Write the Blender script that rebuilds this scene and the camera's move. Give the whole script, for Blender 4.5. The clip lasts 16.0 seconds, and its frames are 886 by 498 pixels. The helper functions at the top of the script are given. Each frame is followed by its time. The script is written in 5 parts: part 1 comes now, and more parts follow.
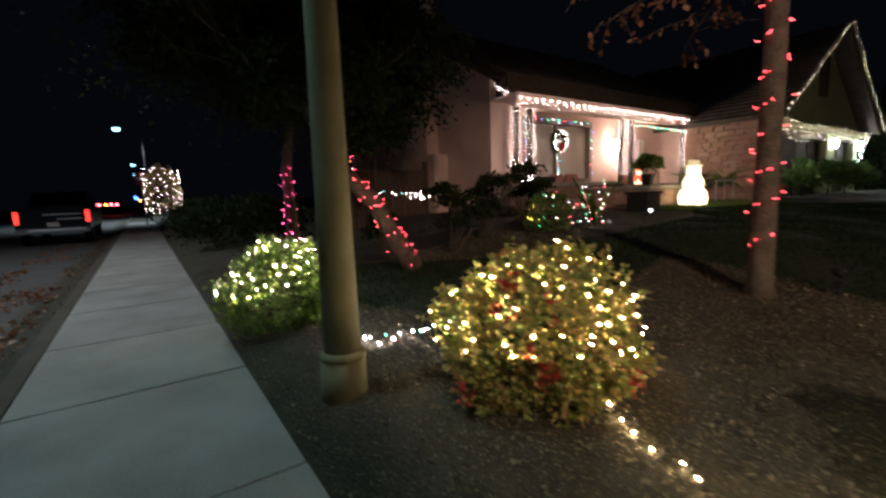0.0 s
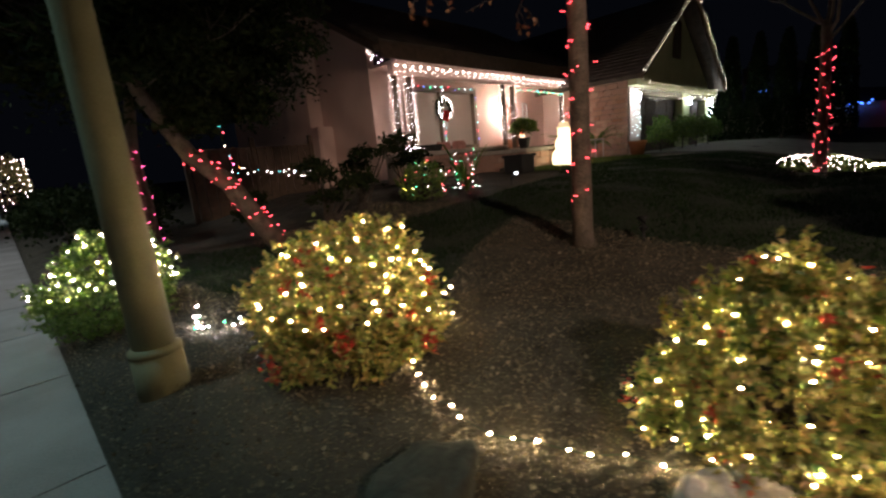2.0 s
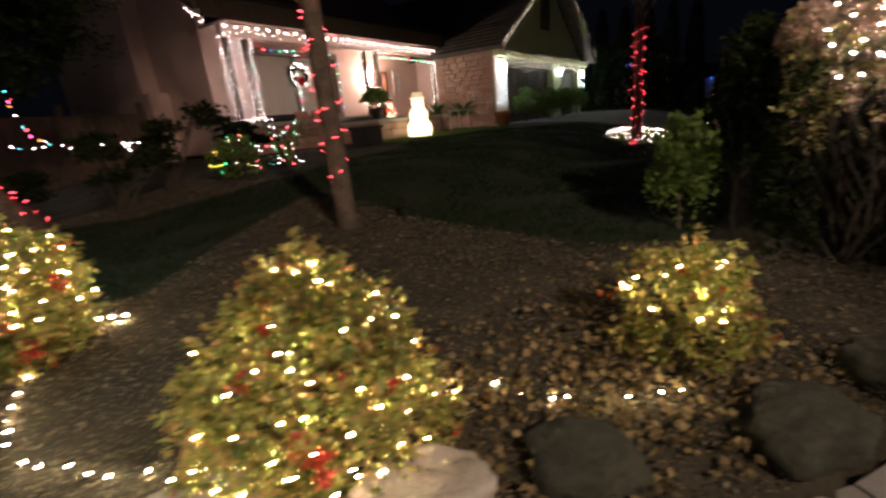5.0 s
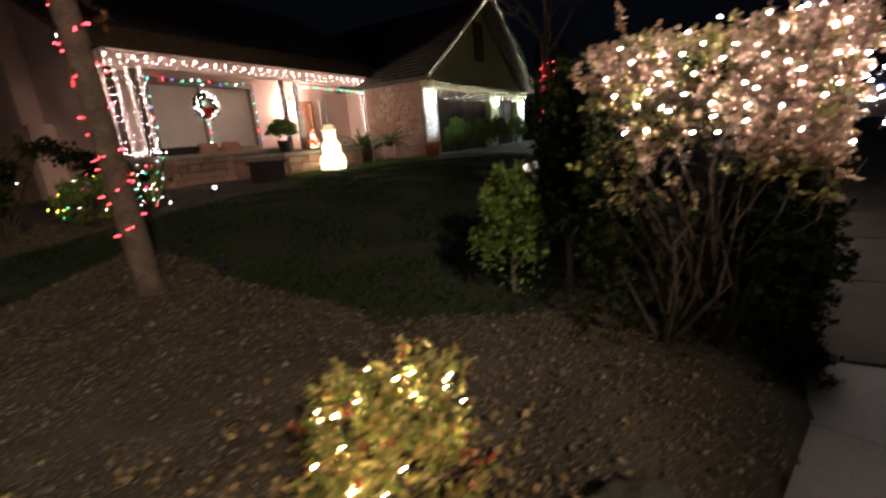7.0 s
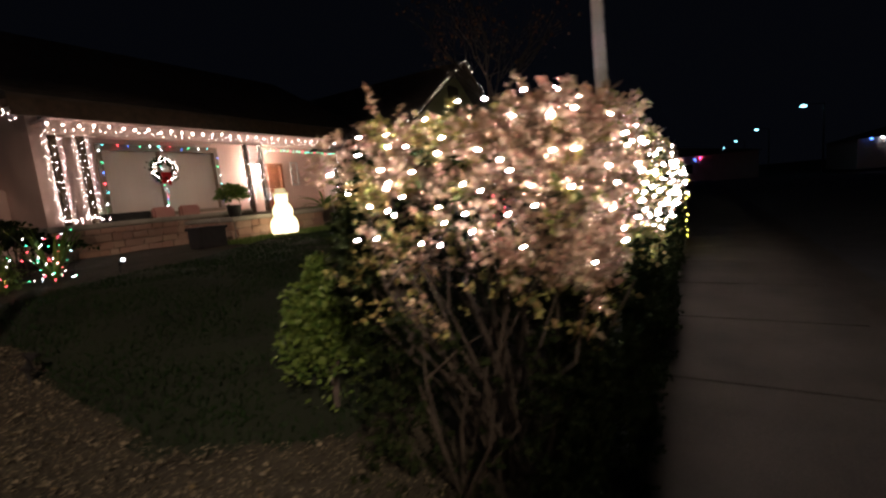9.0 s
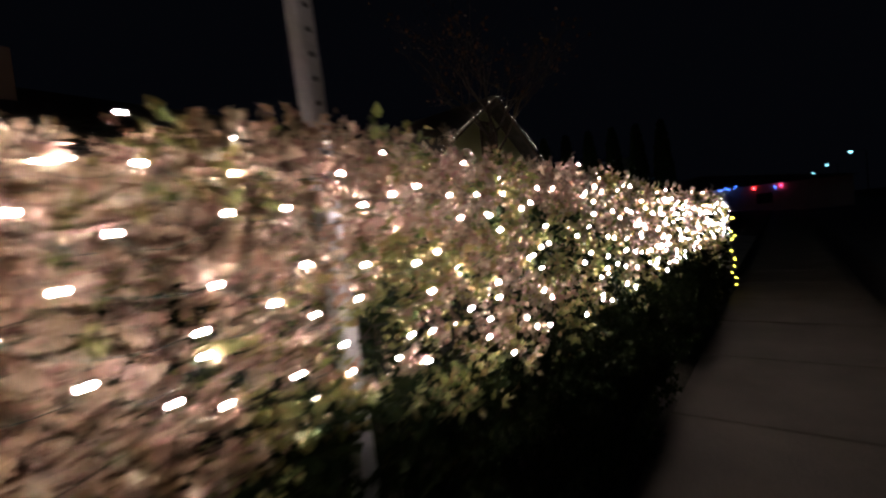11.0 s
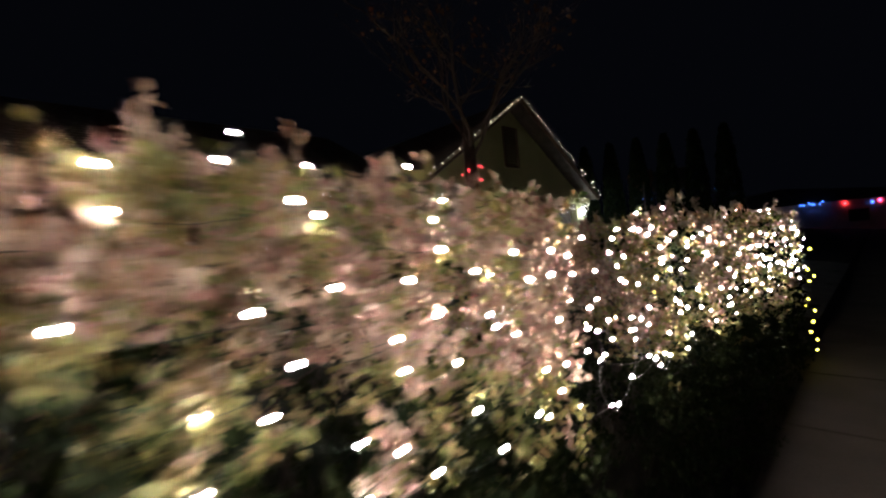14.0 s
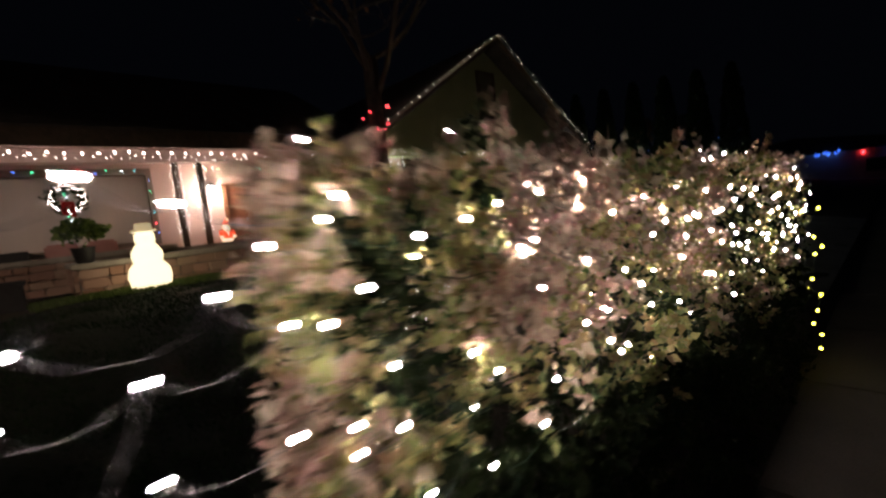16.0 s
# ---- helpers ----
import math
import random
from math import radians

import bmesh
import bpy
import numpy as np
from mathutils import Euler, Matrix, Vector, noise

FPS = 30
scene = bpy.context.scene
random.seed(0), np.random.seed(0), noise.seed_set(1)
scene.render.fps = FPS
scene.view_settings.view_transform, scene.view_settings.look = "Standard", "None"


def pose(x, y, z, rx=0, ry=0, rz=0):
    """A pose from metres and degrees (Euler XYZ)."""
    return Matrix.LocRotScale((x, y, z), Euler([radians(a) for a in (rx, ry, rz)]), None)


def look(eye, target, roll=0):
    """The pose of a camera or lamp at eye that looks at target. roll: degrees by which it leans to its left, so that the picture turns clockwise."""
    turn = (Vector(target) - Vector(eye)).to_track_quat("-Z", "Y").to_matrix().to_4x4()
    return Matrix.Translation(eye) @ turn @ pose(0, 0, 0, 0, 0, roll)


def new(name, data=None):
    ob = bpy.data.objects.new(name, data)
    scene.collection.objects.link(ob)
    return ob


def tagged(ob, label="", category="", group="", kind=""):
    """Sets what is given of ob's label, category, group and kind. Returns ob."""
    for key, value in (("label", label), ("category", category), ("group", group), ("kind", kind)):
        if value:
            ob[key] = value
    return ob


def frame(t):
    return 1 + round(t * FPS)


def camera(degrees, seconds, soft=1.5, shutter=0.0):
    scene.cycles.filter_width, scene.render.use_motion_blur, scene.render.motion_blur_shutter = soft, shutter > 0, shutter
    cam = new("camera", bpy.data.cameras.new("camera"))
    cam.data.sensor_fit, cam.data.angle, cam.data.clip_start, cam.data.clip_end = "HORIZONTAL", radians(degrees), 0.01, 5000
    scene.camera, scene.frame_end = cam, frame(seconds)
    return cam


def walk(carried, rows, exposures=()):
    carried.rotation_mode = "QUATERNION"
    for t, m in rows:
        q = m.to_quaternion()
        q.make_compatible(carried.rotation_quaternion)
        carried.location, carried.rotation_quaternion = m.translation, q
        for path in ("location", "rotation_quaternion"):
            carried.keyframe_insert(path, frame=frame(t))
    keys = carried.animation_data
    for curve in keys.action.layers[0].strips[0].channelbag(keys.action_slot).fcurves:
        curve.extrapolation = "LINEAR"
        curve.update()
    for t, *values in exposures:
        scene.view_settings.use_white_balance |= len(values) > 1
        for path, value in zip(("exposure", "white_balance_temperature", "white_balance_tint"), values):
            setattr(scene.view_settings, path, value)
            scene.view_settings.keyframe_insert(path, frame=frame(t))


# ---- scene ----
# Corner house at night, dressed with festive lights; x runs along its front, y away from the side street.
cam = camera(91.3, 16.0, soft=2.3, shutter=0.9)
PATH = [
    (0, (-1.028, -2.675, 1.456), (0.094, -1.039, 1.195), -1.9),
    (0.5, (-0.963, -2.843, 1.449), (0.258, -1.294, 1.114), -1.6),
    (1, (-0.86, -2.951, 1.438), (0.498, -1.538, 1.043), -2.1),
    (1.5, (-0.699, -3.055, 1.44), (0.659, -1.646, 1.026), -2.1),
    (2, (-0.532, -3.193, 1.446), (0.847, -1.806, 1.028), -5.3),
    (2.5, (-0.371, -3.437, 1.453), (1.02, -2.064, 1.031), -5.0),
    (3, (-0.205, -3.624, 1.424), (1.215, -2.306, 0.927), -5.5),
    (3.5, (0.019, -3.758, 1.379), (1.434, -2.46, 0.82), -4.2),
    (4, (0.208, -3.936, 1.379), (1.618, -2.65, 0.779), -5.7),
    (4.5, (0.402, -4.197, 1.39), (1.852, -2.944, 0.816), -4.9),
    (5, (0.601, -4.387, 1.416), (2.169, -3.294, 0.827), -5.1),
    (5.2, (0.704, -4.454, 1.42), (2.29, -3.389, 0.828), -4.8),
    (7.3, (2.005, -5.295, 1.516), (3.697, -4.328, 1.066), -5.6),
    (7.5, (2.12, -5.39, 1.534), (3.824, -4.424, 1.135), -6.1),
    (8, (2.36, -5.585, 1.578), (4.084, -4.627, 1.248), -4.0),
    (8.2, (2.468, -5.681, 1.6), (4.192, -4.72, 1.276), -4.3),
    (10.3, (3.859, -6.462, 1.595), (5.5, -5.324, 1.496), -7.6),
    (10.5, (4.022, -6.504, 1.606), (5.651, -5.347, 1.529), -8.0),
    (11, (4.43, -6.591, 1.652), (5.996, -5.349, 1.57), -6.2),
    (11.5, (4.818, -6.564, 1.661), (6.355, -5.287, 1.587), -6.3),
    (12, (5.238, -6.538, 1.694), (6.742, -5.219, 1.663), -6.8),
    (12.5, (5.675, -6.536, 1.703), (7.145, -5.18, 1.69), -5.3),
    (13, (6.102, -6.489, 1.697), (7.551, -5.111, 1.689), -5.5),
    (13.5, (6.503, -6.49, 1.704), (7.935, -5.093, 1.705), -5.2),
    (14, (6.9, -6.48, 1.707), (8.304, -5.055, 1.71), -5.2),
    (14.5, (7.398, -6.44, 1.687), (8.78, -4.995, 1.679), -5.9),
    (15, (7.849, -6.457, 1.682), (9.216, -4.997, 1.663), -4.8),
    (15.5, (8.31, -6.398, 1.66), (9.689, -4.952, 1.595), -5.7),
    (16, (8.742, -6.337, 1.65), (10.105, -4.884, 1.476), -6.5),
]
walk(cam, [(t, look(eye, target, roll)) for t, eye, target, roll in PATH],
     exposures=[(0, 0.0), (5, 0.0), (8, 0.15), (10.3, -0.5), (12.5, -0.4), (13.5, -0.2), (15, -0.55), (16, -0.8)])

# ---- night sky and street light ----
world = bpy.data.worlds.new("night_sky")
scene.world = world
world.use_nodes = True
world.node_tree.nodes["Background"].inputs[0].default_value = (0.25, 0.3, 0.5, 1)
world.node_tree.nodes["Background"].inputs[1].default_value = 0.006
scene.view_settings.exposure = 0.0


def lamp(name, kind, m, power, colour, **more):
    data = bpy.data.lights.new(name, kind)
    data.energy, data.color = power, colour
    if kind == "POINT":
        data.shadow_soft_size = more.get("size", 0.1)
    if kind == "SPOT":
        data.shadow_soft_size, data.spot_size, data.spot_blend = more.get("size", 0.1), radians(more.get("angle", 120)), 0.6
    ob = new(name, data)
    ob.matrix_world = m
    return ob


# the cool luminaire on the concrete post
lamp("street_light_cool", "SPOT", look((-1.88, 0.97, 7.4), (-3.4, 0.2, 0)), 560, (0.55, 0.92, 1.0), size=0.2, angle=100)
# added light over the side street, unseen and without a post
lamp("street_light_side", "SPOT", look((-5.2, 9.0, 7.5), (-5.2, 9.6, 0)), 1900, (0.85, 0.9, 0.95), size=0.25, angle=126)
# added warm light across the junction, no lamp built, for house and mulch
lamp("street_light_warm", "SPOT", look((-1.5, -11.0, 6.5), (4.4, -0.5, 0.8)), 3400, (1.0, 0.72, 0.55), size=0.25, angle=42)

# ---- small toolbox ----
rng = np.random.default_rng(7)


def mesh_of(name, verts, faces, material=None, smooth=False):
    me = bpy.data.meshes.new(name)
    me.from_pydata([tuple(v) for v in verts], [], [tuple(f) for f in faces])
    if material:
        me.materials.append(material)
    if smooth:
        me.polygons.foreach_set("use_smooth", [True] * len(me.polygons))
    me.update()
    return me


def mesh_of_arrays(name, verts, tris, material):
    """A triangle mesh from two arrays."""
    me = bpy.data.meshes.new(name)
    verts, tris = np.asarray(verts, np.float32), np.asarray(tris, np.int32)
    me.vertices.add(len(verts))
    me.vertices.foreach_set("co", verts.ravel())
    me.loops.add(tris.size)
    me.loops.foreach_set("vertex_index", tris.ravel())
    me.polygons.add(len(tris))
    me.polygons.foreach_set("loop_start", np.arange(0, tris.size, 3, dtype=np.int32))
    me.materials.append(material)
    me.update(calc_edges=True)
    return me


def part(name, data, material=None, parent=None, label="", at=None):
    """One mesh object under a thing. data: a mesh, or a bmesh that is used up."""
    if isinstance(data, bmesh.types.BMesh):
        me = bpy.data.meshes.new(name)
        data.to_mesh(me)
        data.free()
        data = me
    if material and not data.materials:
        data.materials.append(material)
    ob = new(name, data)
    if parent:
        ob.parent = parent
    if at is not None:
        ob.matrix_basis = at
    return tagged(ob, label)


def thing(name, label, category, group="", kind="", at=(0, 0, 0)):
    ob = new(name)
    ob.empty_display_size = 0.1
    ob.location = at
    return tagged(ob, label, category, group, kind)


def box(lo, hi, bevel=0.0, bm=None):
    own = bm is None
    bm = bm or bmesh.new()
    made = bmesh.ops.create_cube(bm, size=1)["verts"]
    lo, hi = Vector(lo), Vector(hi)
    for v in made:
        v.co = Vector([(lo[i] + hi[i]) / 2 + v.co[i] * (hi[i] - lo[i]) for i in range(3)])
    if bevel and own:
        bmesh.ops.bevel(bm, geom=bm.edges[:], offset=bevel, segments=2, affect="EDGES", clamp_overlap=True)
    return bm


def boxes(*pairs):
    bm = bmesh.new()
    for lo, hi in pairs:
        box(lo, hi, bm=bm)
    return bm


def tube(points, radii, sides=6, closed_ends=True):
    """Vertices and faces of a tube along points; radii: one number or one a point."""
    pts = [Vector(p) for p in points]
    if not hasattr(radii, "__len__"):
        radii = [radii] * len(pts)
    verts, faces = [], []
    for i, p in enumerate(pts):
        d = (pts[min(i + 1, len(pts) - 1)] - pts[max(i - 1, 0)]).normalized()
        a = d.cross(Vector((0.31, 0.17, 0.94)))
        a = a.normalized() if a.length > 0.05 else d.cross(Vector((1, 0, 0))).normalized()
        b = d.cross(a)
        for k in range(sides):
            w = 2 * math.pi * k / sides
            verts.append(p + radii[i] * (math.cos(w) * a + math.sin(w) * b))
    for i in range(len(pts) - 1):
        for k in range(sides):
            j = (k + 1) % sides
            faces.append((i * sides + k, i * sides + j, (i + 1) * sides + j, (i + 1) * sides + k))
    if closed_ends:
        faces.append(tuple(range(sides))[::-1])
        faces.append(tuple(range(len(verts) - sides, len(verts))))
    return verts, faces


def tubes(lines, sides=5):
    verts, faces = [], []
    for pts, radii in lines:
        v, f = tube(pts, radii, sides)
        n = len(verts)
        verts += v
        faces += [tuple(i + n for i in g) for g in f]
    return verts, faces


def lathe(profile, sides=24, bm=None):
    """A turned shape from (radius, height) pairs."""
    verts, faces = [], []
    for r, z in profile:
        for k in range(sides):
            w = 2 * math.pi * k / sides
            verts.append((r * math.cos(w), r * math.sin(w), z))
    for i in range(len(profile) - 1):
        for k in range(sides):
            j = (k + 1) % sides
            faces.append((i * sides + k, i * sides + j, (i + 1) * sides + j, (i + 1) * sides + k))
    faces.append(tuple(range(sides))[::-1])
    faces.append(tuple(range(len(verts) - sides, len(verts))))
    return verts, faces


def leaves(name, at, way, length, material, width=0.42):
    """A cloud of folded leaves: where each starts, which way it points and how long it is."""
    n = len(at)
    way = way / (np.linalg.norm(way, axis=1, keepdims=True) + 1e-9)
    side = np.cross(way, rng.normal(size=(n, 3)))
    side /= np.linalg.norm(side, axis=1, keepdims=True) + 1e-9
    up = np.cross(side, way)
    l = length[:, None]
    mid = at + way * l * 0.45
    verts = np.stack([at, mid + side * l * width + up * l * 0.12, at + way * l - up * l * 0.1, mid - side * l * width + up * l * 0.12], 1)
    base = 4 * np.arange(n)[:, None]
    tris = np.concatenate([base + [0, 1, 2], base + [0, 2, 3]])
    return mesh_of_arrays(name, verts.reshape(-1, 3), tris, material)


# ---- materials ----
def nodes_of(name):
    m = bpy.data.materials.new(name)
    m.use_nodes = True
    t = m.node_tree
    return m, t, t.nodes["Principled BSDF"]


def surface(name, dark, light, scale=6.0, rough=0.8, bump=0.2, fine=60.0, metal=0.0, specular=0.4, patch=0.0):
    """Two tones in large patches and fine grain, with relief."""
    m, t, p = nodes_of(name)
    co = t.nodes.new("ShaderNodeTexCoord")
    big, small, mix, ramp, bumps = (t.nodes.new("ShaderNode" + k) for k in ("TexNoise", "TexNoise", "Mix", "ValToRGB", "Bump"))
    big.inputs["Scale"].default_value, big.inputs["Detail"].default_value = scale, 5
    small.inputs["Scale"].default_value, small.inputs["Detail"].default_value = fine, 6
    t.links.new(co.outputs["Object"], big.inputs["Vector"])
    t.links.new(co.outputs["Object"], small.inputs["Vector"])
    mix.data_type = "FLOAT"
    mix.inputs[0].default_value = 0.45
    t.links.new(big.outputs["Fac"], mix.inputs[2])
    t.links.new(small.outputs["Fac"], mix.inputs[3])
    ramp.color_ramp.elements[0].position, ramp.color_ramp.elements[1].position = 0.32 + patch, 0.68
    ramp.color_ramp.elements[0].color, ramp.color_ramp.elements[1].color = (*dark, 1), (*light, 1)
    t.links.new(mix.outputs[0], ramp.inputs[0])
    t.links.new(ramp.outputs[0], p.inputs["Base Color"])
    bumps.inputs["Strength"].default_value, bumps.inputs["Distance"].default_value = bump, 0.02
    t.links.new(small.outputs["Fac"], bumps.inputs["Height"])
    t.links.new(bumps.outputs[0], p.inputs["Normal"])
    p.inputs["Roughness"].default_value, p.inputs["Metallic"].default_value, p.inputs["Specular IOR Level"].default_value = rough, metal, specular
    return m


def pieces(name, tones, rough=0.8, bump=0.3, fine=40.0):
    """Tones that go by the piece (Object Info's Random), with grain."""
    m, t, p = nodes_of(name)
    info, ramp, co, grain, mix, bumps = (t.nodes.new("ShaderNode" + k) for k in ("ObjectInfo", "ValToRGB", "TexCoord", "TexNoise", "MixRGB", "Bump"))
    for i, c in enumerate(tones):
        e = ramp.color_ramp.elements[i] if i < 2 else ramp.color_ramp.elements.new(0.5)
        e.color = (*c, 1)
    for i, e in enumerate(ramp.color_ramp.elements):
        e.position = i / (len(tones) - 1)
    t.links.new(info.outputs["Random"], ramp.inputs[0])
    grain.inputs["Scale"].default_value, grain.inputs["Detail"].default_value = fine, 6
    t.links.new(co.outputs["Object"], grain.inputs["Vector"])
    mix.blend_type = "MULTIPLY"
    mix.inputs[0].default_value = 0.6
    t.links.new(ramp.outputs[0], mix.inputs[1])
    t.links.new(grain.outputs["Fac"], mix.inputs[2])
    t.links.new(mix.outputs[0], p.inputs["Base Color"])
    bumps.inputs["Strength"].default_value, bumps.inputs["Distance"].default_value = bump, 0.02
    t.links.new(grain.outputs["Fac"], bumps.inputs["Height"])
    t.links.new(bumps.outputs[0], p.inputs["Normal"])
    p.inputs["Roughness"].default_value = rough
    return m


def leafy(name, tones, patch_tone=None, patch_at=0.62, patch_scale=3.0, rough=0.5, gloss=0.5):
    """Leaves whose tone goes by the leaf; patch_tone colours whole sprigs."""
    m, t, p = nodes_of(name)
    geo, ramp = t.nodes.new("ShaderNodeNewGeometry"), t.nodes.new("ShaderNodeValToRGB")
    for i, c in enumerate(tones):
        e = ramp.color_ramp.elements[i] if i < 2 else ramp.color_ramp.elements.new(0.5)
        e.color = (*c, 1)
    for i, e in enumerate(ramp.color_ramp.elements):
        e.position = i / (len(tones) - 1)
    t.links.new(geo.outputs["Random Per Island"], ramp.inputs[0])
    out = ramp.outputs[0]
    if patch_tone:
        co, spots, step, mix = (t.nodes.new("ShaderNode" + k) for k in ("TexCoord", "TexNoise", "ValToRGB", "MixRGB"))
        spots.inputs["Scale"].default_value = patch_scale
        step.color_ramp.elements[0].position, step.color_ramp.elements[1].position = patch_at, patch_at + 0.04
        t.links.new(co.outputs["Object"], spots.inputs["Vector"])
        t.links.new(spots.outputs["Fac"], step.inputs[0])
        t.links.new(step.outputs[0], mix.inputs[0])
        t.links.new(out, mix.inputs[1])
        mix.inputs[2].default_value = (*patch_tone, 1)
        out = mix.outputs[0]
    t.links.new(out, p.inputs["Base Color"])
    p.inputs["Roughness"].default_value = rough
    p.inputs["Specular IOR Level"].default_value = gloss
    glow = t.nodes.new("ShaderNodeBsdfTranslucent")
    add = t.nodes.new("ShaderNodeMixShader")
    add.inputs[0].default_value = 0.3
    t.links.new(out, glow.inputs["Color"])
    t.links.new(p.outputs[0], add.inputs[1])
    t.links.new(glow.outputs[0], add.inputs[2])
    t.links.new(add.outputs[0], t.nodes["Material Output"].inputs["Surface"])
    return m


def lit(name, colour, strength):
    m, t, p = nodes_of(name)
    p.inputs["Base Color"].default_value = (*[min(1, c) for c in colour], 1)
    p.inputs["Emission Color"].default_value = (*colour, 1)
    p.inputs["Emission Strength"].default_value = strength
    return m


BULB_WARM = lit("bulb_warm_white", (1.0, 0.71, 0.4), 780)
BULB_WARM_DIM = lit("bulb_warm_white_dim", (1.0, 0.7, 0.38), 330)
BULB_PINK = lit("bulb_soft_white", (1.0, 0.78, 0.72), 46)
BULB_COOL = lit("bulb_cool_white", (0.75, 0.95, 1.0), 30)
BULB_RED = lit("bulb_red", (1.0, 0.05, 0.07), 26)
BULB_ROSE = lit("bulb_rose", (1.0, 0.07, 0.24), 20)
BULB_GREEN = lit("bulb_green", (0.06, 1.0, 0.4), 9)
BULB_BLUE = lit("bulb_blue", (0.06, 0.2, 1.0), 9)
BULB_TEAL = lit("bulb_teal", (0.1, 0.8, 0.9), 8)
BULB_YELLOW = lit("bulb_yellow", (1.0, 0.8, 0.08), 26)
BULB_ORANGE = lit("bulb_orange", (1.0, 0.3, 0.06), 9)
MOULD = lit("glowing_plastic", (1.0, 0.82, 0.5), 3.0)
BULB_EAVE = lit("bulb_eaves_white", (1.0, 0.77, 0.69), 25)
BULB_GABLE = lit("bulb_gable_white", (1.0, 0.86, 0.6), 22)
BULB_NET = lit("bulb_net_white", (1.0, 0.82, 0.81), 440)
LENS_COOL = lit("lamp_lens_cool", (0.3, 0.8, 1.0), 6)
LENS_WHITE = lit("lamp_lens_white", (0.9, 0.97, 1.0), 30)
CONCRETE_BROWN = surface("dark_brown_concrete", (0.04, 0.034, 0.025), (0.085, 0.074, 0.056), 1.7, 0.92, 0.3, 90)
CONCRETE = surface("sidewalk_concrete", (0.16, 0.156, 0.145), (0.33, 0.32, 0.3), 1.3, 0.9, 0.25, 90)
POST_CONCRETE = surface("post_concrete", (0.17, 0.165, 0.09), (0.26, 0.25, 0.15), 3, 0.85, 0.25, 120)
ASPHALT = surface("asphalt", (0.045, 0.045, 0.046), (0.09, 0.087, 0.083), 2, 0.9, 0.5, 150)
SOIL = surface("bark_mulch_soil", (0.016, 0.0145, 0.0095), (0.062, 0.056, 0.037), 3, 0.95, 0.9, 45)
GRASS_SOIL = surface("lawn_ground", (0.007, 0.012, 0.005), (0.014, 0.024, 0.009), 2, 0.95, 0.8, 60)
STUCCO = surface("pale_stucco", (0.57, 0.41, 0.36), (0.69, 0.52, 0.46), 1.2, 0.92, 0.35, 140)
STUCCO_WING = surface("sage_stucco", (0.4, 0.43, 0.24), (0.5, 0.52, 0.31), 1.2, 0.92, 0.35, 140)
WOOD_DARK = surface("dark_stained_wood", (0.05, 0.035, 0.025), (0.11, 0.075, 0.05), 9, 0.7, 0.3, 60)
TAUPE = surface("taupe_window_timber", (0.2, 0.155, 0.12), (0.3, 0.24, 0.19), 9, 0.7, 0.2, 60)
WOOD_RED = surface("red_brown_door_wood", (0.16, 0.06, 0.03), (0.26, 0.11, 0.06), 9, 0.5, 0.2, 60)
ROOF = surface("roof_shingle", (0.05, 0.042, 0.036), (0.12, 0.1, 0.085), 3, 0.9, 0.6, 50)
BLIND = surface("closed_blind", (0.56, 0.5, 0.45), (0.68, 0.61, 0.55), 2, 0.7, 0.05, 30)
METAL_GREY = surface("galvanised_steel", (0.42, 0.43, 0.44), (0.58, 0.59, 0.6), 12, 0.5, 0.1, 80, 0.35)
BLACK_METAL = surface("black_painted_metal", (0.012, 0.012, 0.013), (0.03, 0.03, 0.03), 10, 0.5, 0.1, 80)
WIRE_GREEN = surface("green_cable", (0.01, 0.03, 0.015), (0.02, 0.05, 0.025), 20, 0.5, 0.0, 80)
WIRE_WHITE = surface("clear_cable", (0.16, 0.15, 0.14), (0.26, 0.25, 0.24), 20, 0.5, 0.0, 80)
BARK_LIMB = surface("dark_twig_bark", (0.045, 0.038, 0.033), (0.12, 0.1, 0.085), 9, 0.95, 0.6, 50)
BARK = surface("tree_bark", (0.045, 0.034, 0.027), (0.14, 0.11, 0.085), 9, 0.95, 0.9, 50)
TWIG = surface("twig_bark", (0.03, 0.025, 0.019), (0.08, 0.066, 0.05), 12, 0.9, 0.4, 60)
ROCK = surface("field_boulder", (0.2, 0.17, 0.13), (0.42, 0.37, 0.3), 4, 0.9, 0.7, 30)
# dark grey-green stone for four of the bed boulders
ROCK_GREEN = surface("dark_green_boulder", (0.018, 0.02, 0.014), (0.058, 0.062, 0.045), 5, 0.9, 0.8, 26)
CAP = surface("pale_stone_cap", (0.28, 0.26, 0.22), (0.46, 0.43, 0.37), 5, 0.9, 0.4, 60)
TERRACOTTA = surface("terracotta", (0.36, 0.13, 0.06), (0.5, 0.2, 0.1), 5, 0.85, 0.2, 60)
MORTAR = surface("mortar", (0.2, 0.17, 0.15), (0.3, 0.26, 0.22), 6, 0.95, 0.5, 60)
STONE = pieces("veneer_stone", [(0.46, 0.24, 0.16), (0.58, 0.36, 0.26), (0.66, 0.48, 0.36), (0.5, 0.31, 0.25)])
LEAF_BUSH = leafy("nandina_leaves", [(0.05, 0.11, 0.02), (0.18, 0.27, 0.05), (0.38, 0.39, 0.11), (0.4, 0.25, 0.1)], (0.42, 0.045, 0.03), 0.63, 4.5)
LEAF_GREEN = leafy("shrub_leaves", [(0.04, 0.1, 0.02), (0.09, 0.17, 0.03), (0.16, 0.23, 0.05)])
LEAF_HEDGE = leafy("hedge_leaves", [(0.05, 0.09, 0.025), (0.2, 0.25, 0.06), (0.4, 0.4, 0.14), (0.32, 0.21, 0.1)])
